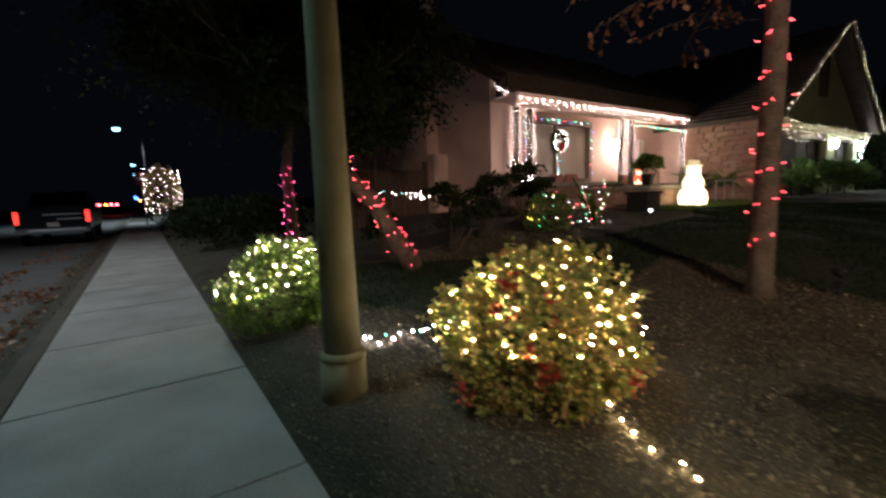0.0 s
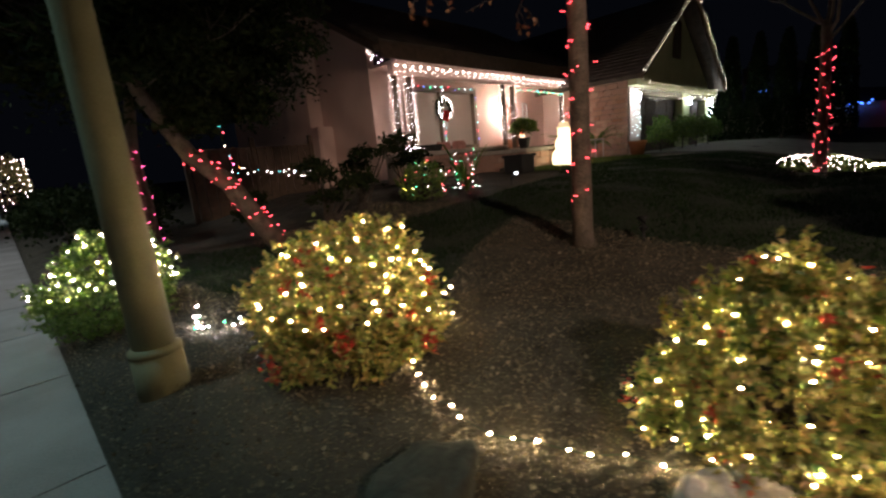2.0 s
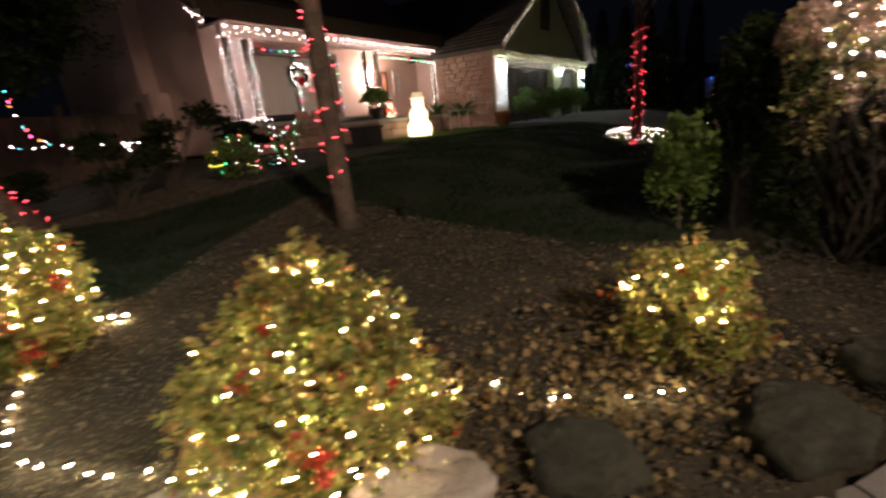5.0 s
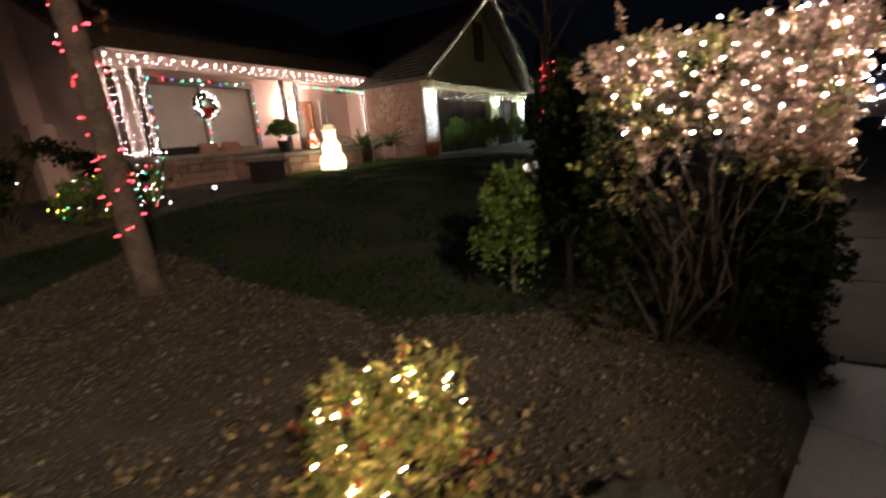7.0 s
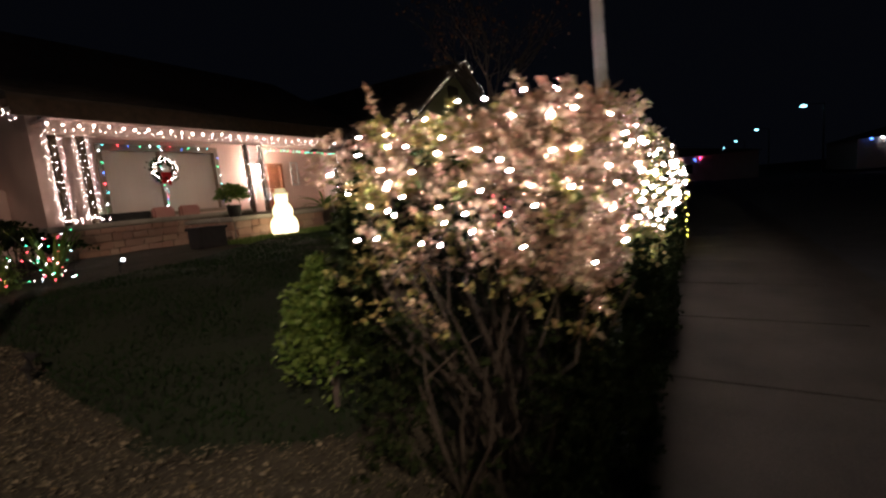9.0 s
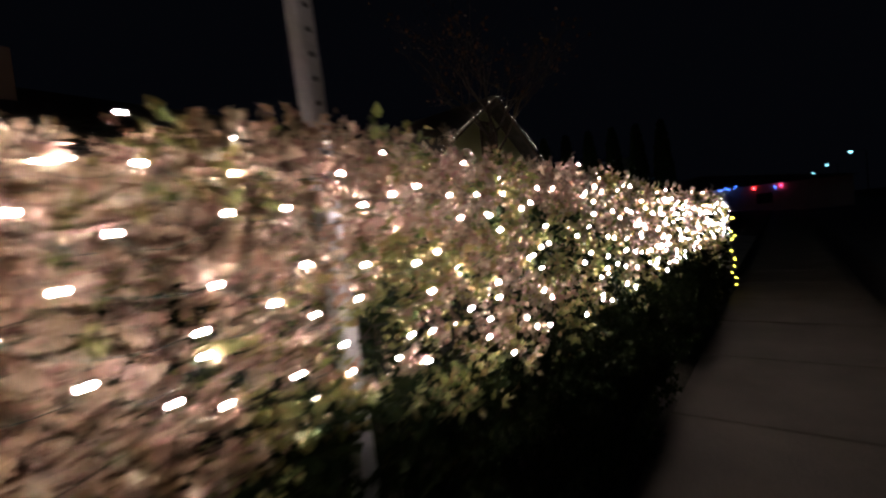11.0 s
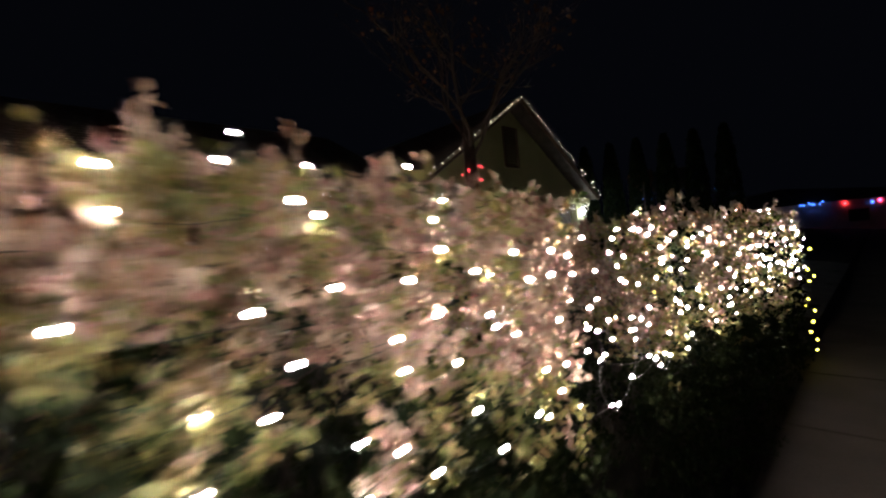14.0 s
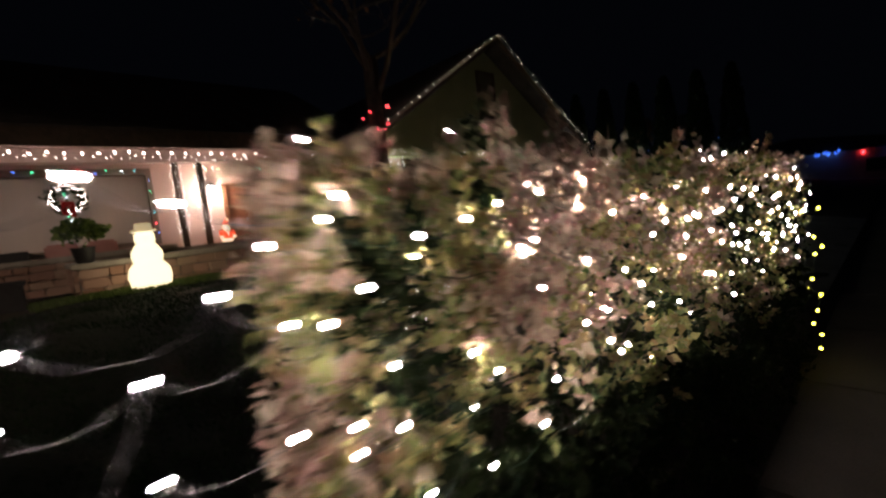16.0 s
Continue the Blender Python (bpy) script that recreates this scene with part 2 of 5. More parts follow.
LEAF_HEDGE_NEW = leafy("hedge_new_growth", [(0.18, 0.12, 0.08), (0.42, 0.32, 0.2), (0.64, 0.53, 0.37), (0.42, 0.24, 0.19)])
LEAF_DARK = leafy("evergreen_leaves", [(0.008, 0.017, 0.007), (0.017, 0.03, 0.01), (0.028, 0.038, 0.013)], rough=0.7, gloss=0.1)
LEAF_RUST = leafy("rust_leaves", [(0.16, 0.06, 0.025), (0.28, 0.1, 0.04), (0.2, 0.11, 0.05)])
LITTER = leafy("dry_leaf_litter", [(0.03, 0.026, 0.017), (0.07, 0.062, 0.04), (0.13, 0.112, 0.073), (0.26, 0.225, 0.15)], rough=0.8)
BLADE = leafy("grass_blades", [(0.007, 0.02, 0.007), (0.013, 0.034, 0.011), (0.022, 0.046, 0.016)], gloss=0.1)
# brighter copy of the grass green, the snowman's glow put into the colour
BLADE_LONG_LIT = leafy("long_lit_grass_blades", [(0.05, 0.1, 0.02), (0.09, 0.16, 0.03), (0.14, 0.2, 0.05)])


# ---- the lie of the land ----
RISE = ((0, 0.3, 1.0, 2.0, 3.6, 5.6, 8.0, 60), (0.04, 0.12, 0.21, 0.28, 0.4, 0.78, 0.88, 0.95))
EDGE = [(-0.42, 60), (-0.42, -0.9), (-0.3, -1.5), (0.1, -2.3), (0.75, -3.1), (1.6, -4.1), (2.4, -4.85), (3.2, -5.4), (4.2, -5.72), (5.2, -5.8), (90, -5.8)]


def inside(x, y):
    """Metres from the pavement's inner edge, positive in the garden."""
    x, y = np.asarray(x, float), np.asarray(y, float)
    best, sign = np.full(x.shape, 1e9), np.full(x.shape, -1.0)
    for (ax, ay), (bx, by) in zip(EDGE, EDGE[1:]):
        dx, dy = bx - ax, by - ay
        u = np.clip(((x - ax) * dx + (y - ay) * dy) / (dx * dx + dy * dy), 0, 1)
        d = np.hypot(x - ax - u * dx, y - ay - u * dy)
        left = (dx * (y - ay) - dy * (x - ax)) > 0
        closer = d < best - 1e-6
        best = np.where(closer, d, best)
        sign = np.where(closer, np.where(left, 1.0, -1.0), sign)
    return best * sign


def land(x, y):
    d = inside(x, y)
    z = np.interp(d, *RISE)
    return np.where(d < 0, -0.06, z)


def land_at(x, y):
    return float(land(np.array([x]), np.array([y]))[0])


LAWN = [(1.75, -0.75), (3.2, 0.0), (4.1, 0.1), (4.25, -0.8), (4.1, -2.0), (4.05, -3.4), (4.5, -4.2), (5.5, -4.4), (14.8, -4.4), (15.2, 0.2), (12.4, 1.9), (9.3, 2.3), (7.2, 1.2), (5.0, 1.2), (3.0, 2.6), (1.4, 4.6), (0.7, 4.2), (0.9, 1.6)]


def within_ring(x, y, ring):
    x, y = np.asarray(x, float), np.asarray(y, float)
    odd = np.zeros(x.shape, bool)
    for (ax, ay), (bx, by) in zip(ring, ring[1:] + ring[:1]):
        cross = (ay > y) != (by > y)
        with np.errstate(divide="ignore", invalid="ignore"):
            at = (bx - ax) * (y - ay) / (by - ay if by != ay else 1e-9) + ax
        odd ^= cross & (x < at)
    return odd


def build_ground():
    xs = np.unique(np.concatenate([np.arange(-0.8, 17, 0.12), np.arange(17, 30, 0.6), [-300, -120, -60, -30, -10, -4, -2, 34, 40, 60, 120, 300]]))
    ys = np.unique(np.concatenate([np.arange(-6.2, 7, 0.12), np.arange(7, 20, 0.6), [-300, -120, -60, -30, -12, -9, 24, 32, 50, 90, 150, 300]]))
    gx, gy = np.meshgrid(xs, ys, indexing="ij")
    gz = land(gx, gy)
    gz = gz + np.where(gz > 0.06, 0.03 * np.sin(gx * 3.1 + 1.7 * np.sin(gy * 2.3)) * np.sin(gy * 2.7 + gx), 0)
    gz = np.where((gx < -2.7) | (gy < -8.0), -0.3, gz)
    n, m = gx.shape
    idx = np.arange(n * m).reshape(n, m)
    q = np.stack([idx[:-1, :-1], idx[1:, :-1], idx[1:, 1:], idx[:-1, 1:]], -1).reshape(-1, 4)
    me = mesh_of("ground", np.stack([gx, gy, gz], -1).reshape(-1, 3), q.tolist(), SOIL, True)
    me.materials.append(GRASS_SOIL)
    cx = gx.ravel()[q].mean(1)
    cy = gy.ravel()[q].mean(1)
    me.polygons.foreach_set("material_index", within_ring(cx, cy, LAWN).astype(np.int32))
    tagged(new("ground", me), "mulched garden soil and lawn rising to the house", "ground", kind="structure")


build_ground()


# ---- pavement, kerb and roads ----
def offset_edge(d):
    """The garden edge moved outwards by d metres."""
    pts = [Vector(p) for p in EDGE]
    out = []
    for i, p in enumerate(pts):
        a = (pts[min(i + 1, len(pts) - 1)] - pts[max(i - 1, 0)]).normalized()
        out.append(p + d * Vector((a.y, -a.x)))
    return out


def ribbon(inner, outer, top, bottom):
    """A slab between two lines."""
    verts, faces = [], []
    for a, b in zip(inner, outer):
        verts += [(a.x, a.y, top), (b.x, b.y, top), (b.x, b.y, bottom), (a.x, a.y, bottom)]
    for i in range(len(inner) - 1):
        j, k = 4 * i, 4 * i + 4
        faces += [(j, k, k + 1, j + 1), (j + 1, k + 1, k + 2, j + 2), (j + 3, j, k, k + 3)[::-1]]
    return verts, faces


def resample(a, b, step):
    """Both lines cut at the same even steps along the first."""
    ia, ib, cuts = [], [], []
    for i in range(len(a) - 1):
        n = max(1, round((a[i + 1] - a[i]).length / step))
        for k in range(n):
            ia.append(a[i].lerp(a[i + 1], k / n))
            ib.append(b[i].lerp(b[i + 1], k / n))
    return ia + [a[-1]], ib + [b[-1]]


def build_pavement():
    pavement = thing("pavement", "worn pale concrete pavement cut into slabs", "pavement", kind="structure")
    inner, outer = offset_edge(0.0), offset_edge(1.56)
    # straight run along the side street, slab joints as in the place
    joints = [-0.4 + 1.72 * k for k in range(-1, 22)]
    for y0, y1 in zip(joints, joints[1:]):
        if y0 < -0.5:
            continue
        part("slab", box((-1.98, y0 + 0.008, -0.12), (-0.42, y1 - 0.008, 0.0), 0.008), CONCRETE, pavement)
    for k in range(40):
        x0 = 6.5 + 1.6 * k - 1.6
        # slabs along the front street are a much darker brown than the others
        part("slab", box((x0 + 0.008, -7.4, -0.1), (x0 + 1.592, -5.8, 0.03), 0.008), CONCRETE_BROWN, pavement)
    # the rounded corner
    corner = [(-0.42, -0.4), (-0.42, -0.9), (-0.3, -1.5), (0.1, -2.3), (0.75, -3.1), (1.6, -4.1), (2.4, -4.85), (3.2, -5.4), (4.2, -5.72), (4.9, -5.8)]
    far = [(-1.98, -0.4), (-1.98, -1.4), (-1.95, -2.6), (-1.75, -3.7), (-1.3, -4.9), (-0.5, -5.9), (0.6, -6.7), (2.0, -7.2), (3.6, -7.4), (4.9, -7.4)]
    for i in range(len(corner) - 1):
        a0, a1, b0, b1 = (Vector(p) for p in (corner[i], corner[i + 1], far[i], far[i + 1]))
        g = 0.006
        a0, a1 = a0.lerp(a1, g), a1.lerp(a0, g)
        b0, b1 = b0.lerp(b1, g), b1.lerp(b0, g)
        v, f = ribbon([a0, a1], [b0, b1], 0.003 * i, -0.12)
        v = [(x, y, z) for x, y, z in v]
        f += [(0, 1, 2, 3), (7, 6, 5, 4)]
        part("slab", mesh_of("slab", v, f, CONCRETE), None, pavement)
    # kerb and gutter
    line = [Vector(p) for p in [(-1.98, 60), (-1.98, -1.4), (-1.95, -2.6), (-1.75, -3.7), (-1.3, -4.9), (-0.5, -5.9), (0.6, -6.7), (2.0, -7.2), (3.6, -7.4), (120, -7.4)]]

    def out(d):
        res = []
        for i, p in enumerate(line):
            a = (line[min(i + 1, len(line) - 1)] - line[max(i - 1, 0)]).normalized()
            res.append(p + d * Vector((a.y, -a.x)))
        return res

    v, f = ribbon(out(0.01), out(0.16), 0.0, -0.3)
    tagged(part("kerb", mesh_of("kerb", v, f, CONCRETE_BROWN)), "concrete kerb along the pavement", "kerb", kind="structure")
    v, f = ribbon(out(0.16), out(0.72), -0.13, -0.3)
    tagged(part("gutter", mesh_of("gutter", v, f, CONCRETE_BROWN)), "concrete gutter with drifts of dry leaves", "gutter", kind="structure")
    wide = [Vector((-12, 60)), Vector((-12, -1)), Vector((-12, -4)), Vector((-12, -8)), Vector((-12, -13)), Vector((-8, -17)), Vector((-4, -17)), Vector((0, -17)), Vector((4, -17)), Vector((120, -17))]
    v, f = ribbon(out(0.72), wide, -0.14, -0.3)
    tagged(part("road", mesh_of("road", v, f, ASPHALT)), "dark asphalt road round the corner", "road", kind="structure")


build_pavement()


# ---- strings of lights ----
def ico(radius, sub=1):
    bm = bmesh.new()
    bmesh.ops.create_icosphere(bm, subdivisions=sub, radius=radius)
    return bm


bulb_meshes = {}


def bulb_mesh(material, radius):
    key = (material.name, radius)
    if key not in bulb_meshes:
        bm = ico(radius, 2 if radius > 0.012 else 1)
        me = bpy.data.meshes.new("bulb")
        bm.to_mesh(me)
        bm.free()
        me.materials.append(material)
        bulb_meshes[key] = me
    return bulb_meshes[key]


def bulbs_on(owner, spots, materials, radius):
    for i, p in enumerate(spots):
        ob = new("bulb", bulb_mesh(materials[i % len(materials)], radius))
        ob.parent = owner
        ob.location = Vector(p)


def string_lights(label, spots, materials, radius=0.012, wire=WIRE_GREEN, group="", line=True, sag=0.0, thick=0.0025):
    owner = thing("string_lights", label, "string lights", group)
    if line and len(spots) > 1:
        pts = []
        for a, b in zip(spots, spots[1:]):
            a, b = Vector(a), Vector(b)
            pts += [a, a.lerp(b, 0.5) - Vector((0, 0, sag + 0.02 * (b - a).length))]
        pts.append(Vector(spots[-1]))
        v, f = tube(pts, thick, 4)
        part("wire", mesh_of("wire", v, f, wire), None, owner)
    bulbs_on(owner, spots, materials, radius)
    return owner


def along(points, step, jitter=0.0):
    """Even steps along a line."""
    pts, out, rest = [Vector(p) for p in points], [], 0.0
    for a, b in zip(pts, pts[1:]):
        l = (b - a).length
        s = rest
        while s < l:
            out.append(a.lerp(b, s / l) + Vector(rng.normal(size=3) * jitter))
            s += step
        rest = s - l
    return out


def spiral(foot, top, radius, turns, count, jitter=0.01, phase=0.0):
    foot, top = Vector(foot), Vector(top)
    out = []
    for k in range(count):
        u = k / (count - 1)
        w = phase + 2 * math.pi * turns * u
        r = radius if not hasattr(radius, "__len__") else radius[0] + (radius[1] - radius[0]) * u
        out.append(foot.lerp(top, u) + Vector((r * math.cos(w), r * math.sin(w), 0)) + Vector(rng.normal(size=3) * jitter))
    return out


# ---- the house ----
def wall_with(name, label, lo, hi, material, holes=()):
    """A wall along x with openings (x0, z0, x1, z1) through it."""
    xs = sorted({lo[0], hi[0], *[h[0] for h in holes], *[h[2] for h in holes]})
    zs = sorted({lo[2], hi[2], *[h[1] for h in holes], *[h[3] for h in holes]})
    bm = bmesh.new()
    for x0, x1 in zip(xs, xs[1:]):
        for z0, z1 in zip(zs, zs[1:]):
            mx, mz = (x0 + x1) / 2, (z0 + z1) / 2
            if not any(h[0] < mx < h[2] and h[1] < mz < h[3] for h in holes):
                box((x0, lo[1], z0), (x1, hi[1], z1), bm=bm)
    bmesh.ops.remove_doubles(bm, verts=bm.verts[:], dist=1e-4)
    return bm


house = thing("house", "single-storey stucco corner house with a lit porch and gabled garage", "house")
FLOOR = 0.95


WALL_Y = 6.37


def stepped_slope(profile, flat, lo, hi, material):
    """Overlapping courses: a stepped line drawn out along the ridge; flat: which axis the ridge runs along."""
    verts, faces = [], []
    for u, z in profile:
        for s in (lo, hi):
            verts.append((s, u, z) if flat == "x" else (u, s, z))
    n = len(profile)
    for i in range(n):
        j = (i + 1) % n
        faces.append((2 * i, 2 * i + 1, 2 * j + 1, 2 * j))
    faces += [tuple(range(0, 2 * n, 2)), tuple(range(1, 2 * n, 2))[::-1]]
    return mesh_of("roof", verts, faces, material)


def courses(u0, z0, u1, z1, n=24, step=0.03, thick=0.12):
    line = []
    for k in range(n):
        a, b = k / n, (k + 1) / n
        line += [(u0 + (u1 - u0) * a, z0 + (z1 - z0) * a + step), (u0 + (u1 - u0) * b, z0 + (z1 - z0) * b)]
    return line + [(u1, z1 - thick), (u0, z0 - thick)]


def build_house():
    part("plinth", box((6.85, 5.66, 0.3), (15.3, 15.5, FLOOR), 0.01), CONCRETE, house, "pale concrete porch floor")
    # end wall to the side street, with its gable
    v = [(6.85, WALL_Y, 0.4), (6.85, 15.6, 0.4), (6.85, 15.6, 3.8), (6.85, 10.5, 6.8), (6.85, WALL_Y, 4.5)]
    v += [(7.05, y, z) for _, y, z in v]
    f = [(4, 3, 2, 1, 0), (5, 6, 7, 8, 9)] + [(i, (i + 1) % 5, (i + 1) % 5 + 5, i + 5) for i in range(5)]
    part("side_wall", mesh_of("side_wall", v, f, STUCCO), None, house, "shaded stucco gable wall")
    part("porch_wall", wall_with("w", "", (7.05, WALL_Y, 0.6), (15.3, WALL_Y + 0.2, 3.9), STUCCO, [(8.0, 1.64, 11.1, 3.5), (12.75, FLOOR, 13.35, 3.0)]), STUCCO, house)
    part("porch_ceiling", box((6.9, 5.25, 3.8), (15.3, WALL_Y, 3.86)), STUCCO, house)
    part("porch_beam", box((6.85, 5.4, 3.5), (15.3, 5.62, 3.8), 0.012), STUCCO, house, "stucco beam over the porch posts")
    part("back_wall", box((7.05, 15.4, 0.4), (15.3, 15.6, 3.75)), STUCCO, house)
    for x in (6.93, 7.42, 11.45, 11.97, 15.16):
        part("porch_post", box((x - 0.06, 5.44, 1.6 if x < 9 else FLOOR), (x + 0.06, 5.56, 3.5), 0.008), WOOD_DARK, house, "dark wooden porch post")
    part("roof", stepped_slope(courses(5.1, 4.18, 10.5, 7.1), "x", 6.25, 17.0, ROOF), None, house, "dark shingle roof slope")
    part("roof", stepped_slope(courses(15.95, 4.18, 10.5, 7.1), "x", 6.25, 17.0, ROOF), None, house, "dark shingle roof slope")
    part("fascia", box((6.25, 5.06, 3.78), (15.4, 5.1, 4.14), 0.006), WOOD_DARK, house, "dark eaves board")
    verts, faces = tube([(6.23, 5.15, 4.0), (6.23, 10.5, 6.95)], 0.11, 4)
    part("barge_board", mesh_of("barge_board", verts, faces, WOOD_DARK), None, house)
    part("chimney", box((6.4, 8.85, 0.4), (6.84, 10.2, 7.6), 0.02), STUCCO, house, "stucco chimney breast on the side wall")
    part("chimney_shoulder", box((6.34, 8.35, 0.4), (6.84, 11.0, 2.6), 0.04), STUCCO, house)
    # the large window
    y0, y1 = WALL_Y - 0.05, WALL_Y + 0.12
    win = part("window", boxes(((8.0, y0, 1.64), (8.12, y1, 3.5)), ((10.98, y0, 1.64), (11.1, y1, 3.5)), ((8.12, y0, 3.34), (10.98, y1, 3.5)), ((8.12, y0, 1.64), (10.98, y1, 1.74)), ((9.42, y0 + 0.04, 1.74), (9.48, y1, 3.34))), TAUPE, house, "taupe timber frame of a wide two-light window")
    for a, b in ((8.12, 9.42), (9.48, 10.98)):
        blind = part("blind", box((a, y1 - 0.01, 1.74), (b, y1, 3.34)), BLIND, win, "closed pale window blind")
        slat = None
        for k in range(22):
            slat = slat or part("slat", box((a, y1 - 0.02, 0), (b, y1 - 0.012, 0.068)), BLIND, None).data
            if k == 0:
                bpy.data.objects.remove([o for o in bpy.data.objects if o.data == slat][0])
            part("slat", slat, None, blind, at=pose(0, 0, 1.745 + 0.0722 * k))
    door = part("front_door", box((12.78, WALL_Y + 0.05, FLOOR + 0.01), (13.32, WALL_Y + 0.1, 2.97), 0.008), WOOD_RED, house, "red-brown wooden front door")
    part("door_frame", boxes(((12.68, y0, FLOOR), (12.78, y1, 3.05)), ((13.32, y0, FLOOR), (13.42, y1, 3.05)), ((12.78, y0, 2.97), (13.32, y1, 3.05))), WOOD_RED, door)
    for z0, z1 in ((1.1, 1.85), (2.0, 2.85)):
        part("panel", box((12.86, WALL_Y + 0.035, z0), (13.24, WALL_Y + 0.052, z1), 0.006), WOOD_RED, door)
    part("door_handle", box((13.25, WALL_Y, 1.95), (13.29, WALL_Y + 0.05, 2.1), 0.006), METAL_GREY, door, "steel door handle")


build_house()


def lantern(name, p, power, colour, label):
    t = thing(name, label, "wall lamp", "wall lanterns", at=p)
    part("back_plate", box((-0.05, 0.03, -0.12), (0.05, 0.05, 0.12), 0.006), BLACK_METAL, t)
    v, f = lathe([(0.04, -0.15), (0.07, -0.13), (0.085, 0.1), (0.06, 0.14)], 12)
    part("glass", mesh_of("glass", [(x, y - 0.08, z) for x, y, z in v], f, LENS_WHITE), None, t, "bright white glowing glass")
    v, f = lathe([(0.1, 0.14), (0.06, 0.2), (0.01, 0.24)], 12)
    part("cap", mesh_of("cap", [(x, y - 0.08, z) for x, y, z in v], f, BLACK_METAL), None, t)
    lamp(name + "_light", "POINT", Matrix.Translation(Vector(p) + Vector((0, -0.22, 0))), power, colour, size=0.08)
    return t


lantern("wall_lantern", (12.4, 6.32, 2.85), 140, (1.0, 0.78, 0.62), "bright porch lantern beside the front door")


def build_garage():
    g = house
    # side wall towards the porch, stone faced below the eaves
    part("wing_wall", box((15.3, 3.0, 0.4), (15.5, 7.1, 3.55), 0.01), STUCCO, g)
    part("wing_wall", box((25.2, 3.0, 0.4), (25.4, 12, 3.5), 0.01), STUCCO_WING, g)
    v = [(15.3, 3.0, 3.2), (25.4, 3.0, 3.2), (25.4, 3.0, 3.45), (20.2, 3.0, 6.75), (15.3, 3.0, 3.45)]
    v += [(x, 3.2, z) for x, _, z in v]
    f = [(0, 1, 2, 3, 4), (9, 8, 7, 6, 5)] + [(i, i + 5, (i + 1) % 5 + 5, (i + 1) % 5) for i in range(5)]
    part("gable_wall", mesh_of("gable_wall", v, f, STUCCO_WING), None, g, "sage-tinted stucco gable over the garage")
    # piers between the garage doors
    for x0, x1 in ((15.3, 16.3), (21.2, 22.2), (24.8, 25.4)):
        part("garage_pier", box((x0, 2.98, 0.6), (x1, 3.22, 3.2), 0.012), STUCCO if x0 < 16 else STUCCO_WING, g)
    for x0, x1 in ((16.3, 21.2), (22.2, 24.8)):
        door = part("garage_door", box((x0, 3.3, 0.62), (x1, 3.36, 2.95)), WOOD_DARK, g, "dark panelled garage door")
        n = round((x1 - x0) / 1.2)
        for r in range(4):
            for c in range(n):
                w = (x1 - x0) / n
                part("panel", box((x0 + c * w + 0.06, 3.27, 0.7 + r * 0.56), (x0 + (c + 1) * w - 0.06, 3.3, 0.7 + r * 0.56 + 0.48), 0.01), WOOD_DARK, door)
        part("lintel", box((x0, 3.02, 2.95), (x1, 3.22, 3.2)), WOOD_DARK, g)
    # gable vent with slats
    vent = part("gable_vent", boxes(((19.75, 2.93, 4.5), (19.83, 2.99, 6.0)), ((20.57, 2.93, 4.5), (20.65, 2.99, 6.0)), ((19.83, 2.93, 5.92), (20.57, 2.99, 6.0)), ((19.83, 2.93, 4.5), (20.57, 2.99, 4.58))), WOOD_DARK, g, "dark louvred gable vent")
    for k in range(14):
        part("slat", box((19.83, 2.95, 4.6 + 0.095 * k), (20.57, 2.985, 4.66 + 0.095 * k)), WOOD_DARK, vent)
    # roof slopes
    for s in (-1, 1):
        part("roof", stepped_slope(courses(20.2 + s * 5.45, 3.46, 20.2, 6.95), "y", 2.4, 14.0, ROOF), None, g, "dark shingle roof slope")
        v, f = tube([(20.2 + s * 5.5, 2.38, 3.36), (20.2, 2.38, 6.86)], 0.09, 4)
        part("barge_board", mesh_of("barge_board", v, f, WOOD_DARK), None, g)
    part("beam", box((15.2, 2.7, 3.2), (25.5, 3.0, 3.4), 0.012), STUCCO_WING, g, "pale beam across the garage front")


build_garage()
for gx, gp in ((15.75, 26), (21.7, 12), (25.05, 30)):
    lantern("wall_lantern", (gx, 2.93, 2.85), gp, (0.88, 0.96, 1.0), "bright white coach lantern on the garage pier")

# eaves string: large bulbs along the porch roof with small ones below
string_lights("soft white lights along the porch eaves", along([(6.8, 5.18, 3.68), (15.2, 5.18, 3.66)], 0.27, 0.015), [BULB_EAVE], 0.021, WIRE_WHITE)
string_lights("fine soft white lights under the porch eaves", along([(6.8, 5.2, 3.58), (15.2, 5.2, 3.55)], 0.15, 0.03), [BULB_EAVE], 0.01, WIRE_WHITE)
string_lights("soft white lights on the gable end of the porch roof", along([(6.2, 5.6, 3.98), (6.22, 5.35, 3.84), (6.3, 5.08, 3.68)], 0.07, 0.03), [BULB_PINK], 0.0085, WIRE_WHITE)
for x in (6.93, 7.42):
    string_lights("soft white lights wound round a dark porch post", spiral((x, 5.5, 1.7), (x, 5.5, 3.55), 0.13, 13, 120, 0.025), [BULB_PINK], 0.0062, WIRE_GREEN, "lit porch posts", line=True)
for x in (11.45, 11.97):
    string_lights("soft white lights wound round a dark porch post", spiral((x, 5.5, 1.8), (x, 5.5, 3.55), 0.12, 12, 96, 0.025), [BULB_PINK], 0.0062, WIRE_GREEN, "lit porch posts", line=True)
string_lights("soft white lights wound round a dark porch post", spiral((15.16, 5.5, 1.9), (15.16, 5.5, 3.5), 0.09, 10, 40, 0.02), [BULB_PINK], 0.0095, WIRE_WHITE, "lit porch posts", line=True)
string_lights("soft white lights along the foot of the porch posts", along([(6.8, 5.35, 1.7), (7.6, 5.35, 1.69)], 0.05, 0.02), [BULB_PINK], 0.0095, WIRE_WHITE)
